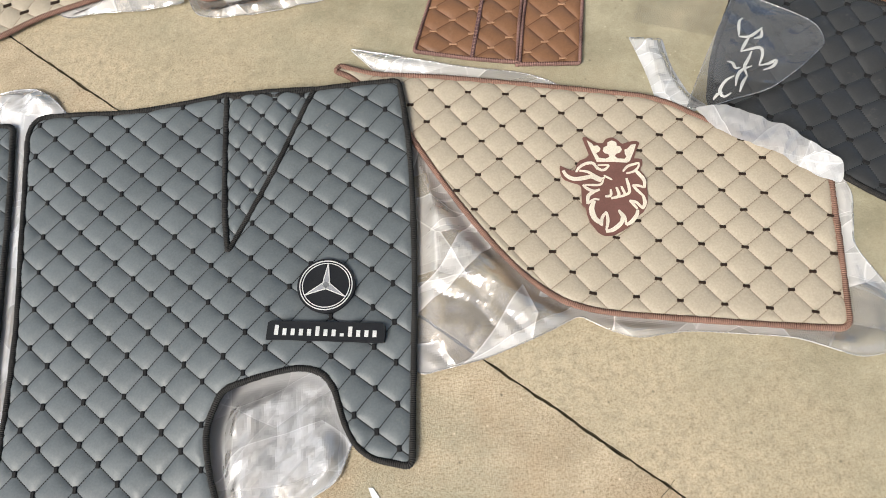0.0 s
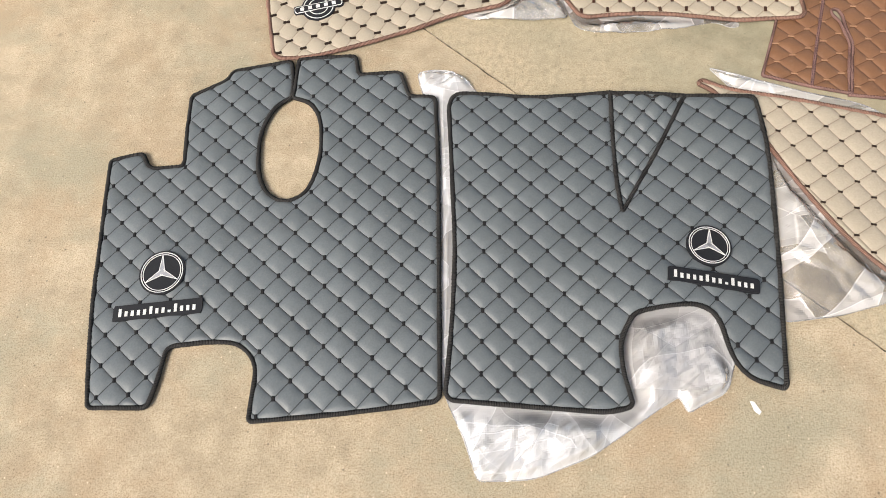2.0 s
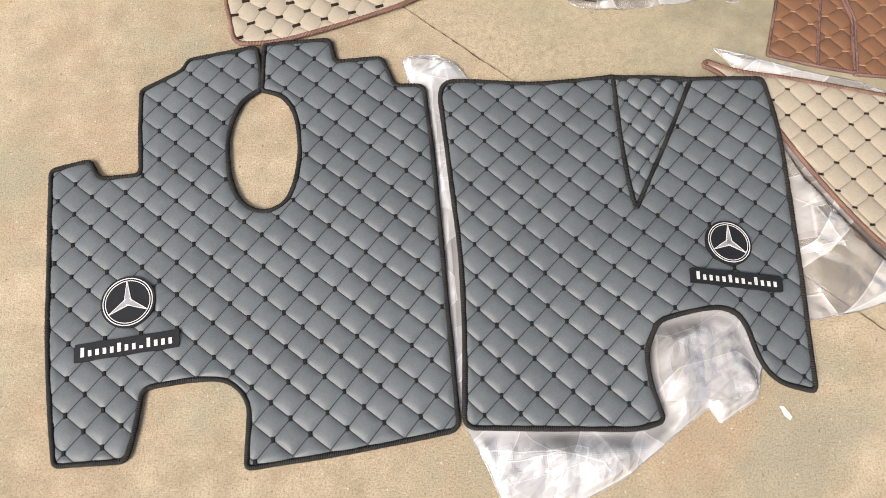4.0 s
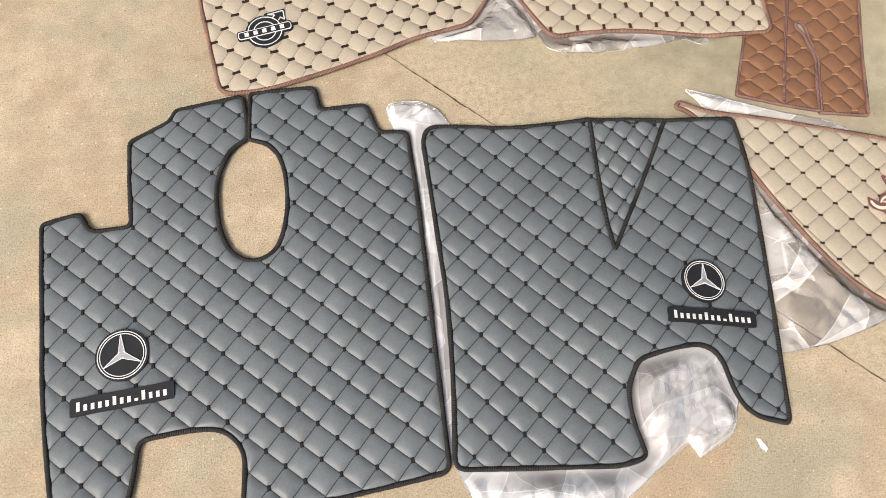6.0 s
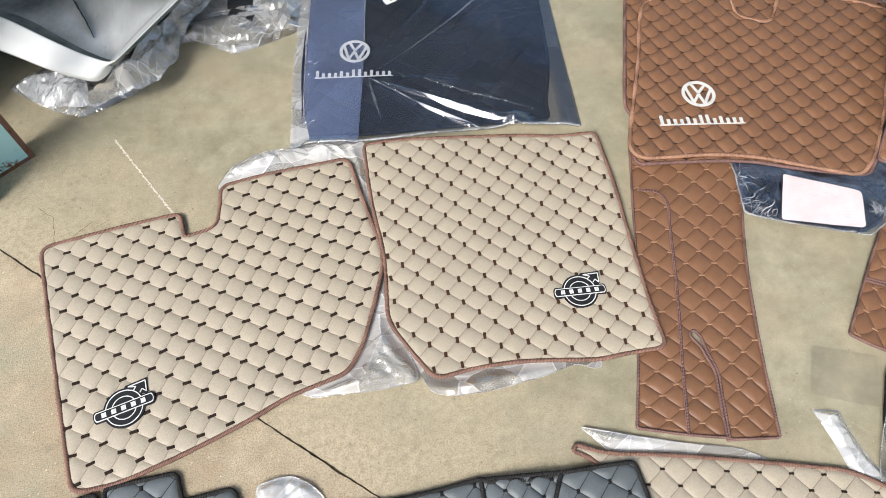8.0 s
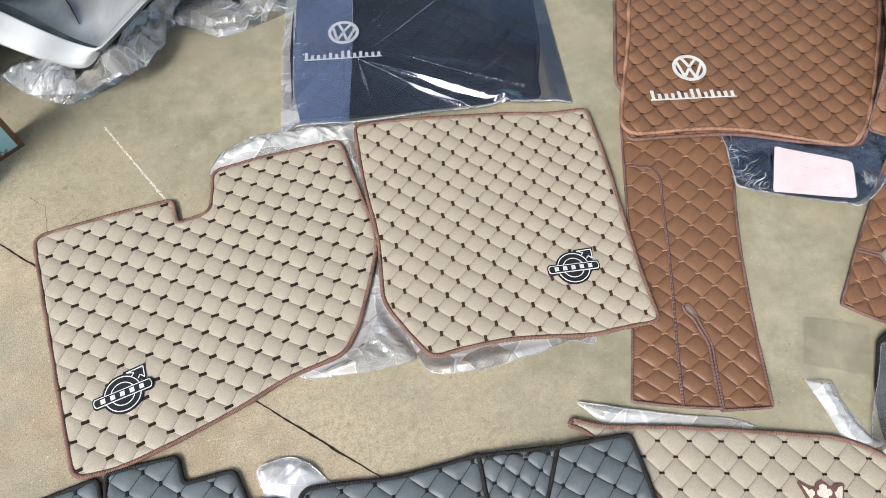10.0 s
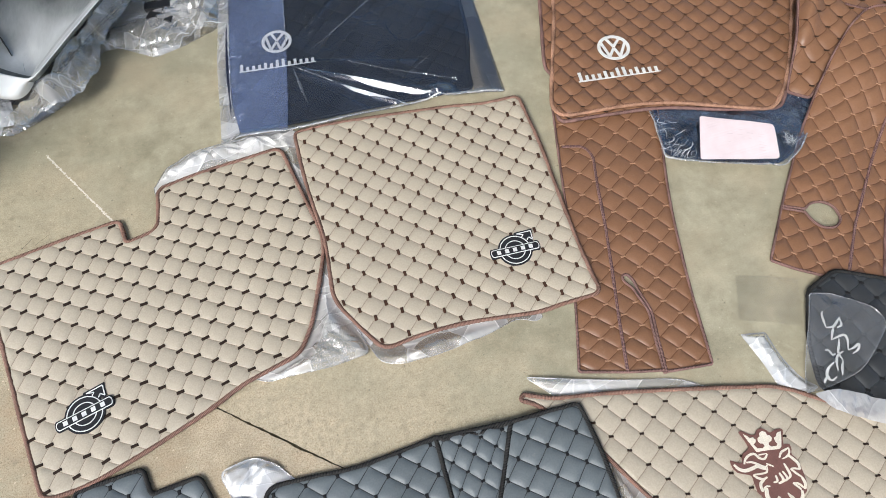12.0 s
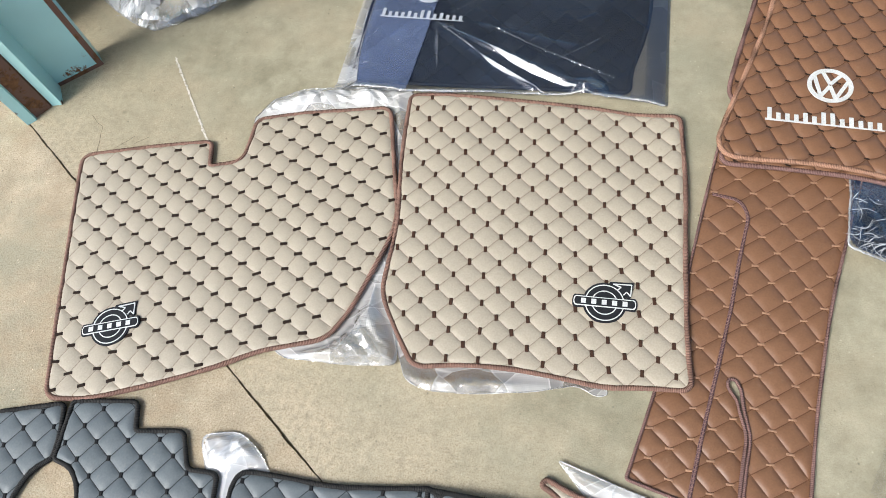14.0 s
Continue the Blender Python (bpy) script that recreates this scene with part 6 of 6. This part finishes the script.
def back_height(x, y):
    """The loose cover follows the hump and is pushed up into a fold beside the stacked mats."""
    fold = (x - 1.866) * 0.838 - (y - 1.596) * 0.546
    pushed = 0.030 * smooth(0.05, 0.0, np.abs(fold)) * smooth(1.50, 1.62, y)
    return np.maximum(0.004, tunnel_height(x, y) - 0.020 + 0.014 * np.abs(fbm(x, y, 4.0, 33, 2)) + pushed)


back_cover, _ = mat_body("seat_cover", (2.2, 1.8, 0), BACK, ((1.85, 1.5), (0.016, -0.0495), (0.0495, 0.018)), back_height, BROWN_SET,
                              (M_BROWN_TACK, (0.0085, 0.0022)), "loose brown quilted leatherette cover heaped behind the tunnel cover", "brown covers", puff=0.0055, thick=0.0055, width=0.0036, single=False, sag=(0.001, -0.0045))
seam("seam", back_cover, [(2.296, 1.79), (2.379, 1.687), (2.454, 1.614), (2.597, 1.534)], back_height, 0.0078)
seam("seam", back_cover, [(2.02, 1.64), (2.09, 1.585), (2.20, 1.57)], back_height, 0.0078)
tagged(back_cover, category="seat cover")

mat_body("truck_floor_mat", (2.6, 1.9, 0), [(2.25, 1.70, .03), (2.60, 1.45, .03), (2.95, 1.40, .03), (3.10, 2.0, .03), (2.6, 2.4, .03), (2.35, 2.3, .03)], ((2.5, 1.8), (0.036, -0.036), (0.036, 0.036)), flat(0.001), (M_NAVY, M_NAVY_THREAD, M_NAVY),
                           (M_BLACK_TACK, (0.005, 0.002)), "navy mat packed in clear film behind brown covers", "navy mats", thick=0.005, puff=0.002, single=False)
far_bag = thing("plastic_bag", (2.6, 1.9, 0), "clear glossy film round a navy mat behind brown covers", "plastic bag", "clear bags")
sheet("film", far_bag, rounded([(2.24, 1.69, .03), (2.60, 1.44, .03), (2.97, 1.38, .03), (3.12, 2.01, .03), (2.6, 2.42, .03), (2.33, 2.31, .03)]), M_FILM_STREAKED, lambda x, y: 0.011 + 0.012 * crumple(x, y, 64, 9), 0.008)
crease_glints(far_bag, curls(np.random.RandomState(17), 14, 2.45, 2.95, 1.75, 2.05, 0.10, -0.6), lambda x, y: 0.011 + 0.012 * crumple(x, y, 64, 9))

lift_nv3 = flat(0.001)
mat_body("truck_floor_mat", (1.95, 1.0, 0), [(1.742, 0.792, .01), (1.872, 0.748, .01), (1.944, 0.88, .05), (2.026, 1.024, .05), (2.21, 1.20, .05), (2.45, 1.46, .03), (2.3, 1.55, .03), (1.85, 1.06, .05), (1.81, 0.94, .05)], ((1.9, 1.0), (0.036, -0.036), (0.036, 0.036)), lift_nv3, (M_NAVY, M_NAVY_THREAD, M_NAVY),
                             (M_BLACK_TACK, (0.005, 0.002)), "navy mat packed in clear film under a brown cover", "navy mats", thick=0.004, puff=0.0012, single=False)
nv3_bag = thing("plastic_bag", (1.95, 1.0, 0), "clear glossy film round a packed navy mat", "plastic bag", "clear bags")
sheet("film", nv3_bag, rounded([(1.735, 0.792, .01), (1.876, 0.746, .01), (1.95, 0.878, .05), (2.03, 1.02, .05), (2.22, 1.20, .05), (2.45, 1.45, .03), (2.3, 1.56, .03), (1.845, 1.06, .05), (1.80, 0.94, .05)]), M_FILM_STREAKED,
      lambda x, y: 0.009 + 0.0015 * crumple(x, y, 62, 9), 0.005)
_c = np.random.RandomState(16)
crease_glints(nv3_bag, [(((2.021, 1.198), (2.04, 1.11), (2.034, 1.02)), 0.001, 0.007, 0.002), (((1.85, 1.052), (1.88, 1.062), (1.905, 1.056)), 0.002, 0.010, 0.001), (((1.885, 1.06), (1.914, 1.02), (1.928, 0.972)), 0.002, 0.005, 0.001),
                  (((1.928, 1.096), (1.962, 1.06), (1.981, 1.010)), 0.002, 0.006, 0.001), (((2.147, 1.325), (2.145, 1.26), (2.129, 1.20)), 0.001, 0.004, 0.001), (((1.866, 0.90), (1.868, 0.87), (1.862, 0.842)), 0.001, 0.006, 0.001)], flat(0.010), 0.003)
crease_glints(nv3_bag, curls(_c, 14, 1.86, 1.96, 0.86, 1.06, 0.07, -1.1) + curls(_c, 12, 2.0, 2.14, 1.12, 1.24, 0.08, -1.2), flat(0.010), 0.003, M_FILM_FAINT_GLINT)

# ---------------------------------------------------------------- clear bags under the mats


def under_bag(corners, covers, seed, amp, low=0.0004, scale=9.0, mat=None, label="", at=(0, 0, 0)):
    """A bag spread under a mat: flat below it, crumpled where it sticks out."""
    poly = rounded(corners)
    t = thing("plastic_bag", at, label, "plastic bag", "clear bags")

    def height(x, y):
        p = np.c_[x, y]
        out = np.full(len(p), 1.0)
        for c in covers:
            outline = resample([tuple(q) for q in c], 0.012)
            out = np.minimum(out, np.where(by_block(p, outline, inside), -1, 1) * near_rim(p, outline, 0.06))
        rim = near_rim(p, poly, 0.05)
        rise = smooth(0.006, 0.05, out) * (0.35 + 0.65 * smooth(0.0, 0.02, rim))
        return low + 0.0008 * smooth(-0.02, 0.0, out) + amp * rise * crumple(x, y, seed, scale)

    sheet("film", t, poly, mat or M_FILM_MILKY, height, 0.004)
    edging("hem", t, poly, height, M_FILM_CRUMPLED, 0.0014, 0.001, base=0.0006, rib=0.5)
    return t


under_bag([(-0.085, 0.80, .02), (-0.10, 0.855, .02), (-0.02, 0.868, .02), (0.03, 0.835, .02), (0.10, 0.74, .03), (0.62, 0.30, .05), (0.625, 0.09, .02), (0.59, 0.01, .02), (0.53, -0.02, .02), (0.505, -0.035, .01), (0.49, 0.0, .01), (0.44, -0.03, .02), (0.385, -0.068, .02), (0.30, -0.125, .03),
           (0.18, -0.172, .03), (0.065, -0.178, .012), (0.035, -0.09, .02), (0.005, -0.03, .02), (-0.026, 0.05, .02), (-0.032, 0.30, .03), (-0.046, 0.70, .03)], [P_RM, P_LM], 71, 0.042, scale=9.0, mat=M_FILM_MILKY,
          label="crumpled clear plastic bag under a grey mat", at=(0.25, 0.2, 0))
crown_bag = under_bag([(0.66, 0.852, .01), (0.75, 0.818, .03), (0.90, 0.768, .05), (1.02, 0.737, .05), (1.10, 0.68, .02), (1.30, 0.52, .05), (1.36, 0.60, .03), (1.45, 0.54, .03), (1.53, 0.47, .02), (1.548, 0.40, .02), (1.52, 0.30, .02), (1.56, 0.20, .03), (1.54, 0.11, .02), (1.47, 0.105, .02), (1.38, 0.152, .03), (1.20, 0.186, .03), (1.115, 0.180, .03), (1.075, 0.20, .02), (1.028, 0.235, .01),
           (0.955, 0.207, .03), (0.855, 0.180, .03), (0.735, 0.165, .02), (0.70, 0.40, .03), (0.70, 0.68, .05), (0.72, 0.78, .02)], [P_GM, P_RM], 73, 0.040, scale=8.0, mat=M_FILM_CLEAR,
          label="crumpled clear plastic bag under a beige mat", at=(1.1, 0.45, 0))
under_bag([(-0.165, 1.705, .01), (-0.12, 1.765, .02), (-0.05, 1.80, .03), (0.10, 1.806, .03), (0.265, 1.80, .02), (0.30, 1.70, .02), (0.30, 1.40, .02), (0.28, 1.25, .03), (0.31, 1.03, .02), (0.18, 1.025, .03), (0.05, 1.035, .02), (-0.05, 1.10, .05), (-0.12, 1.50, .05)], [P_VA, P_VB], 75, 0.038, scale=9.0, mat=M_FILM_CLEAR,
          label="crumpled clear plastic bag under a beige mat", at=(0.1, 1.4, 0))
under_bag([(0.285, 1.13, .03), (0.33, 1.0, .02), (0.38, 0.978, .02), (0.47, 0.975, .03), (0.61, 0.988, .03), (0.70, 1.008, .02), (0.74, 0.985, .01), (0.765, 0.99, .01), (0.75, 1.03, .02), (0.6, 1.3, .05), (0.4, 1.3, .05)], [P_VB], 77, 0.03, scale=10.0, mat=M_FILM_CLEAR,
          label="crumpled clear plastic bag under a beige mat", at=(0.5, 1.1, 0))
LOOSE = [(1.305, 0.597, .01), (1.36, 0.590, .02), (1.406, 0.568, .02), (1.44, 0.542, .02), (1.495, 0.487, .02), (1.535, 0.45, .01), (1.52, 0.40, .02), (1.45, 0.46, .03), (1.38, 0.51, .02), (1.32, 0.56, .02)]
sheet("loose_end", crown_bag, rounded(LOOSE), M_FILM_MILKY, lambda x, y: 0.020 + 0.020 * crumple(x, y, 79, 12), 0.004, "crumpled end of the bag")
flake_t = thing("plastic_scrap", (0.647, -0.021, 0), "tiny white scrap of plastic on the concrete", "scrap")
slab("scrap", flake_t, [(0.637, -0.006), (0.645, -0.007), (0.657, -0.028), (0.652, -0.034), (0.643, -0.026)], flat(0.0), 0.0002, 0.0018, M_TAG)

# ---------------------------------------------------------------- white moulded truck panel in torn wrapping
panel = thing("truck_bumper", (-0.5, 2.45, 0), "white moulded truck bumper with grey hollow inside", "truck bumper")
RIM_TOP = [(-1.10, 2.52, .05), (-0.72, 2.272, .1), (-0.60, 2.172, .1), (-0.50, 2.093, .06), (-0.448, 2.058, .04), (-0.394, 2.028, .02), (-0.36, 2.07, .05), (-0.233, 2.243, .1), (0.02, 2.555, .05), (-0.35, 2.95, .1), (-1.05, 2.95, .1)]
RIM_LOW = [(-1.13, 2.50, .05), (-0.752, 2.248, .1), (-0.648, 2.173, .1), (-0.53, 2.106, .06), (-0.49, 2.094, .04), (-0.462, 2.115, .02), (-0.44, 2.17, .05), (-0.335, 2.33, .1), (-0.09, 2.63, .05), (-0.38, 2.95, .1), (-1.05, 2.95, .1)]


def rim_loop(mix, z, inset=0.0, count=220):
    """A loop between the lower and the upper rim line, moved inwards by inset."""
    a, b = (np.array(rounded(q, 0.004)) for q in (RIM_LOW, RIM_TOP))
    a = np.array([0.24, 0.5]) + (a - np.array([0.24, 0.5])) * 0.953
    take = lambda p: p[(np.arange(count) * len(p) / count).astype(int)]
    p = take(a) * (1 - mix) + take(b) * mix
    d = np.array([-0.52, 2.55]) - p
    far = np.hypot(*d.T)[:, None]
    p = p + d / far * np.minimum(inset, far * 0.9)
    return np.c_[p, np.full(len(p), z) if np.isscalar(z) else z]


def loft(name, parent, loops, mat, label="", cap=False):
    k = len(loops[0])
    f = [[m * k + i, m * k + (i + 1) % k, (m + 1) * k + (i + 1) % k, (m + 1) * k + i] for m in range(len(loops) - 1) for i in range(k)]
    if cap:
        f.append([(len(loops) - 1) * k + i for i in range(k)])
    return mesh_object(name, np.concatenate(loops), f, mat, parent, label)


loft("rim", panel, [rim_loop(0.0, 0.14, 0.012), rim_loop(0.0, 0.160, 0.002), rim_loop(0.03, 0.17), rim_loop(0.5, 0.187), rim_loop(0.95, 0.198), rim_loop(1.0, 0.2, 0.001), rim_loop(1.0, 0.201, 0.004), rim_loop(1.0, 0.199, 0.009), rim_loop(1.0, 0.19, 0.011)], M_PANEL, "glossy white outer rim")
loft("groove", panel, [rim_loop(1.0, 0.192, 0.010), rim_loop(1.0, 0.17, 0.022), rim_loop(1.0, 0.16, 0.040), rim_loop(1.0, 0.157, 0.062)], M_GROOVE, "dark grey channel inside the rim")
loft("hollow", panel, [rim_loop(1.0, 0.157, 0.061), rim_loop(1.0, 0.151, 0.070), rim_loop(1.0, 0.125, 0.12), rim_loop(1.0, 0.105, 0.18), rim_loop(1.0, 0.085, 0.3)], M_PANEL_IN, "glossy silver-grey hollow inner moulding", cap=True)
loft("foot", panel, [rim_loop(0.0, 0.0, 0.10), rim_loop(0.0, 0.04, 0.09), rim_loop(0.0, 0.142, 0.012)], M_RUBBER, "black underside")
_q = resample([(-0.572, 2.439), (-0.547, 2.383), (-0.523, 2.323), (-0.497, 2.258)], 0.006, False)
_q = _q + 0.004 * np.stack([fbm(_q[:, 0], _q[:, 1], 60.0, 3, 2), fbm(_q[:, 0], _q[:, 1], 60.0, 4, 2)], 1)
slab("crack", panel, stroke(_q, 0.0011), flat(0.0), 0.09, 0.114, M_RUBBER, "dark jagged crack")
CRUM = [(-0.80, 2.20, .03), (-0.72, 2.13, .03), (-0.63, 2.065, .02), (-0.555, 2.035, .015), (-0.48, 2.065, .03), (-0.39, 2.115, .03), (-0.30, 2.215, .03), (-0.285, 2.30, .03), (-0.22, 2.31, .03), (-0.105, 2.225, .02), (0.0, 2.25, .03), (0.12, 2.30, .03), (0.15, 2.42, .03), (0.10, 2.56, .03), (-0.10, 2.60, .05), (-0.45, 2.25, .05), (-0.70, 2.28, .05)]
wrapping = thing("plastic_wrapping", (-0.4, 2.2, 0), "heaped crumpled clear wrapping round a truck bumper", "plastic wrapping", "clear bags")


def heap(x, y):
    p = np.c_[x, y]
    rim = near_rim(p, rounded(CRUM), 0.08)
    return 0.002 + smooth(0.0, 0.07, rim) * (0.008 + 0.034 * crumple(x, y, 81, 7)) + 0.022 * crumple(x, y, 82, 14) * smooth(0.0, 0.02, rim)


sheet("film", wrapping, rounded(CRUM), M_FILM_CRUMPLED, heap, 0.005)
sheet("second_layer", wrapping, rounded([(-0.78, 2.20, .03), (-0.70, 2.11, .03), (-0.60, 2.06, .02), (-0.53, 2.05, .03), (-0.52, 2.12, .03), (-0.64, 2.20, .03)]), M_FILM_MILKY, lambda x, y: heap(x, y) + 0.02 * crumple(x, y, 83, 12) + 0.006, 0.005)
CLIMB = [(-0.56, 2.06, .02), (-0.50, 2.04, .01), (-0.375, 2.045, .02), (-0.305, 2.10, .02), (-0.262, 2.18, .02), (-0.256, 2.30, .02), (-0.20, 2.36, .02), (-0.09, 2.50, .02), (-0.03, 2.60, .02), (-0.10, 2.60, .02), (-0.23, 2.40, .02), (-0.335, 2.27, .02), (-0.405, 2.15, .02), (-0.46, 2.10, .02)]


def climbing(x, y):
    """Film gathered up against the bumper's side."""
    away = ((x + 0.394) * 0.80 - (y - 2.028) * 0.60)
    return 0.015 + heap(x, y) + 0.085 * smooth(0.13, 0.0, away) * smooth(0.0, 0.03, near_rim(np.c_[x, y], rounded(CLIMB), 0.04)) + 0.02 * crumple(x, y, 84, 16)


sheet("gathered_layer", wrapping, rounded(CLIMB), M_FILM_CRUMPLED, climbing, 0.005)
_c = np.random.RandomState(18)
crease_glints(wrapping, curls(_c, 16, -0.48, -0.30, 2.07, 2.14, 0.06, 0.6) + curls(_c, 12, -0.70, -0.56, 2.07, 2.14, 0.05, 0.9) + curls(_c, 14, -0.15, 0.10, 2.26, 2.40, 0.07, 0.4), lambda x, y: np.where((x < -0.29) & (x > -0.5), climbing(x, y), heap(x, y) + np.where(x < -0.5, 0.02, 0.0)))
for k, (x, y, r) in enumerate(((-0.07, 2.585, -22), (-0.067, 2.535, -8), (-0.066, 2.472, -18), (-0.063, 2.422, -6), (-0.061, 2.366, -28))):
    t = thing("rubber_strip", (x, y, 0.02), "black ribbed rubber strip inside clear wrapping", "rubber strip", "rubber strips")
    u, w = turned(r)
    c = np.array([x, y])
    slab("strip", t, [c + u * a * 0.042 + w * b * 0.016 for a, b in ((-1, -1), (1, -1), (1, 1), (-1, 1))], flat(0.0), 0.0005, 0.05 - 0.002 * k, M_RUBBER)

# ---------------------------------------------------------------- teal steel door post
post = thing("door_post", (-0.77, 1.80, 0), "chipped teal painted steel door post with rusted foot", "door post")


def upright(name, pts, mat, z1=2.6, lean=(0.0, 0.0), label=""):
    p = np.array(pts, float)
    area = np.sum(p[:, 0] * np.roll(p[:, 1], -1) - np.roll(p[:, 0], -1) * p[:, 1])
    p = p if area > 0 else p[::-1]
    k = len(p)
    v = np.r_[np.c_[p, np.full(k, 0.0)], np.c_[p + np.array(lean), np.full(k, z1)]]
    f = [[i, (i + 1) % k, (i + 1) % k + k, i + k] for i in range(k)] + [list(range(k))[::-1], list(range(k, 2 * k))]
    return mesh_object(name, v, f, mat, post, label, shade=False)


_u = np.array([0.107, 0.077]) / np.hypot(0.107, 0.077)
_w = np.array([-_u[1], _u[0]])
A0, A1 = np.array([-0.800, 1.830]), np.array([-0.693, 1.907])
upright("plate", [A0, A1, A1 + _w * 0.008, A0 + _w * 0.008], M_TEAL, label="teal painted steel face plate")
upright("flange", [A1, A1 + _w * 0.06, A1 + _w * 0.06 + _u * 0.008, A1 + _u * 0.008], M_TEAL)
upright("guide_rail", [(-0.797, 1.757), (-0.766, 1.761), (-0.776, 1.785), (-0.80, 1.83), (-0.806, 1.827)], M_TEAL)
upright("channel", [(-0.833, 1.715), (-0.800, 1.752), (-0.806, 1.80), (-0.86, 1.80)], M_RUST, label="rusted brown inner channel")
upright("outer_rail", [(-0.850, 1.687), (-0.829, 1.706), (-0.834, 1.716), (-0.90, 1.76), (-0.905, 1.745)], M_TEAL)
upright("rust_edge", [A1 - _u * 0.007 - _w * 0.001, A1 + _u * 0.009 - _w * 0.001, A1 + _u * 0.009 + _w * 0.004, A1 - _u * 0.007 + _w * 0.002], M_RUST, label="rust along the edge")
upright("rust_foot", [A0 - _w * 0.0012, A1 - _w * 0.0012, A1, A0], M_RUST, 0.012, label="rust along the foot")
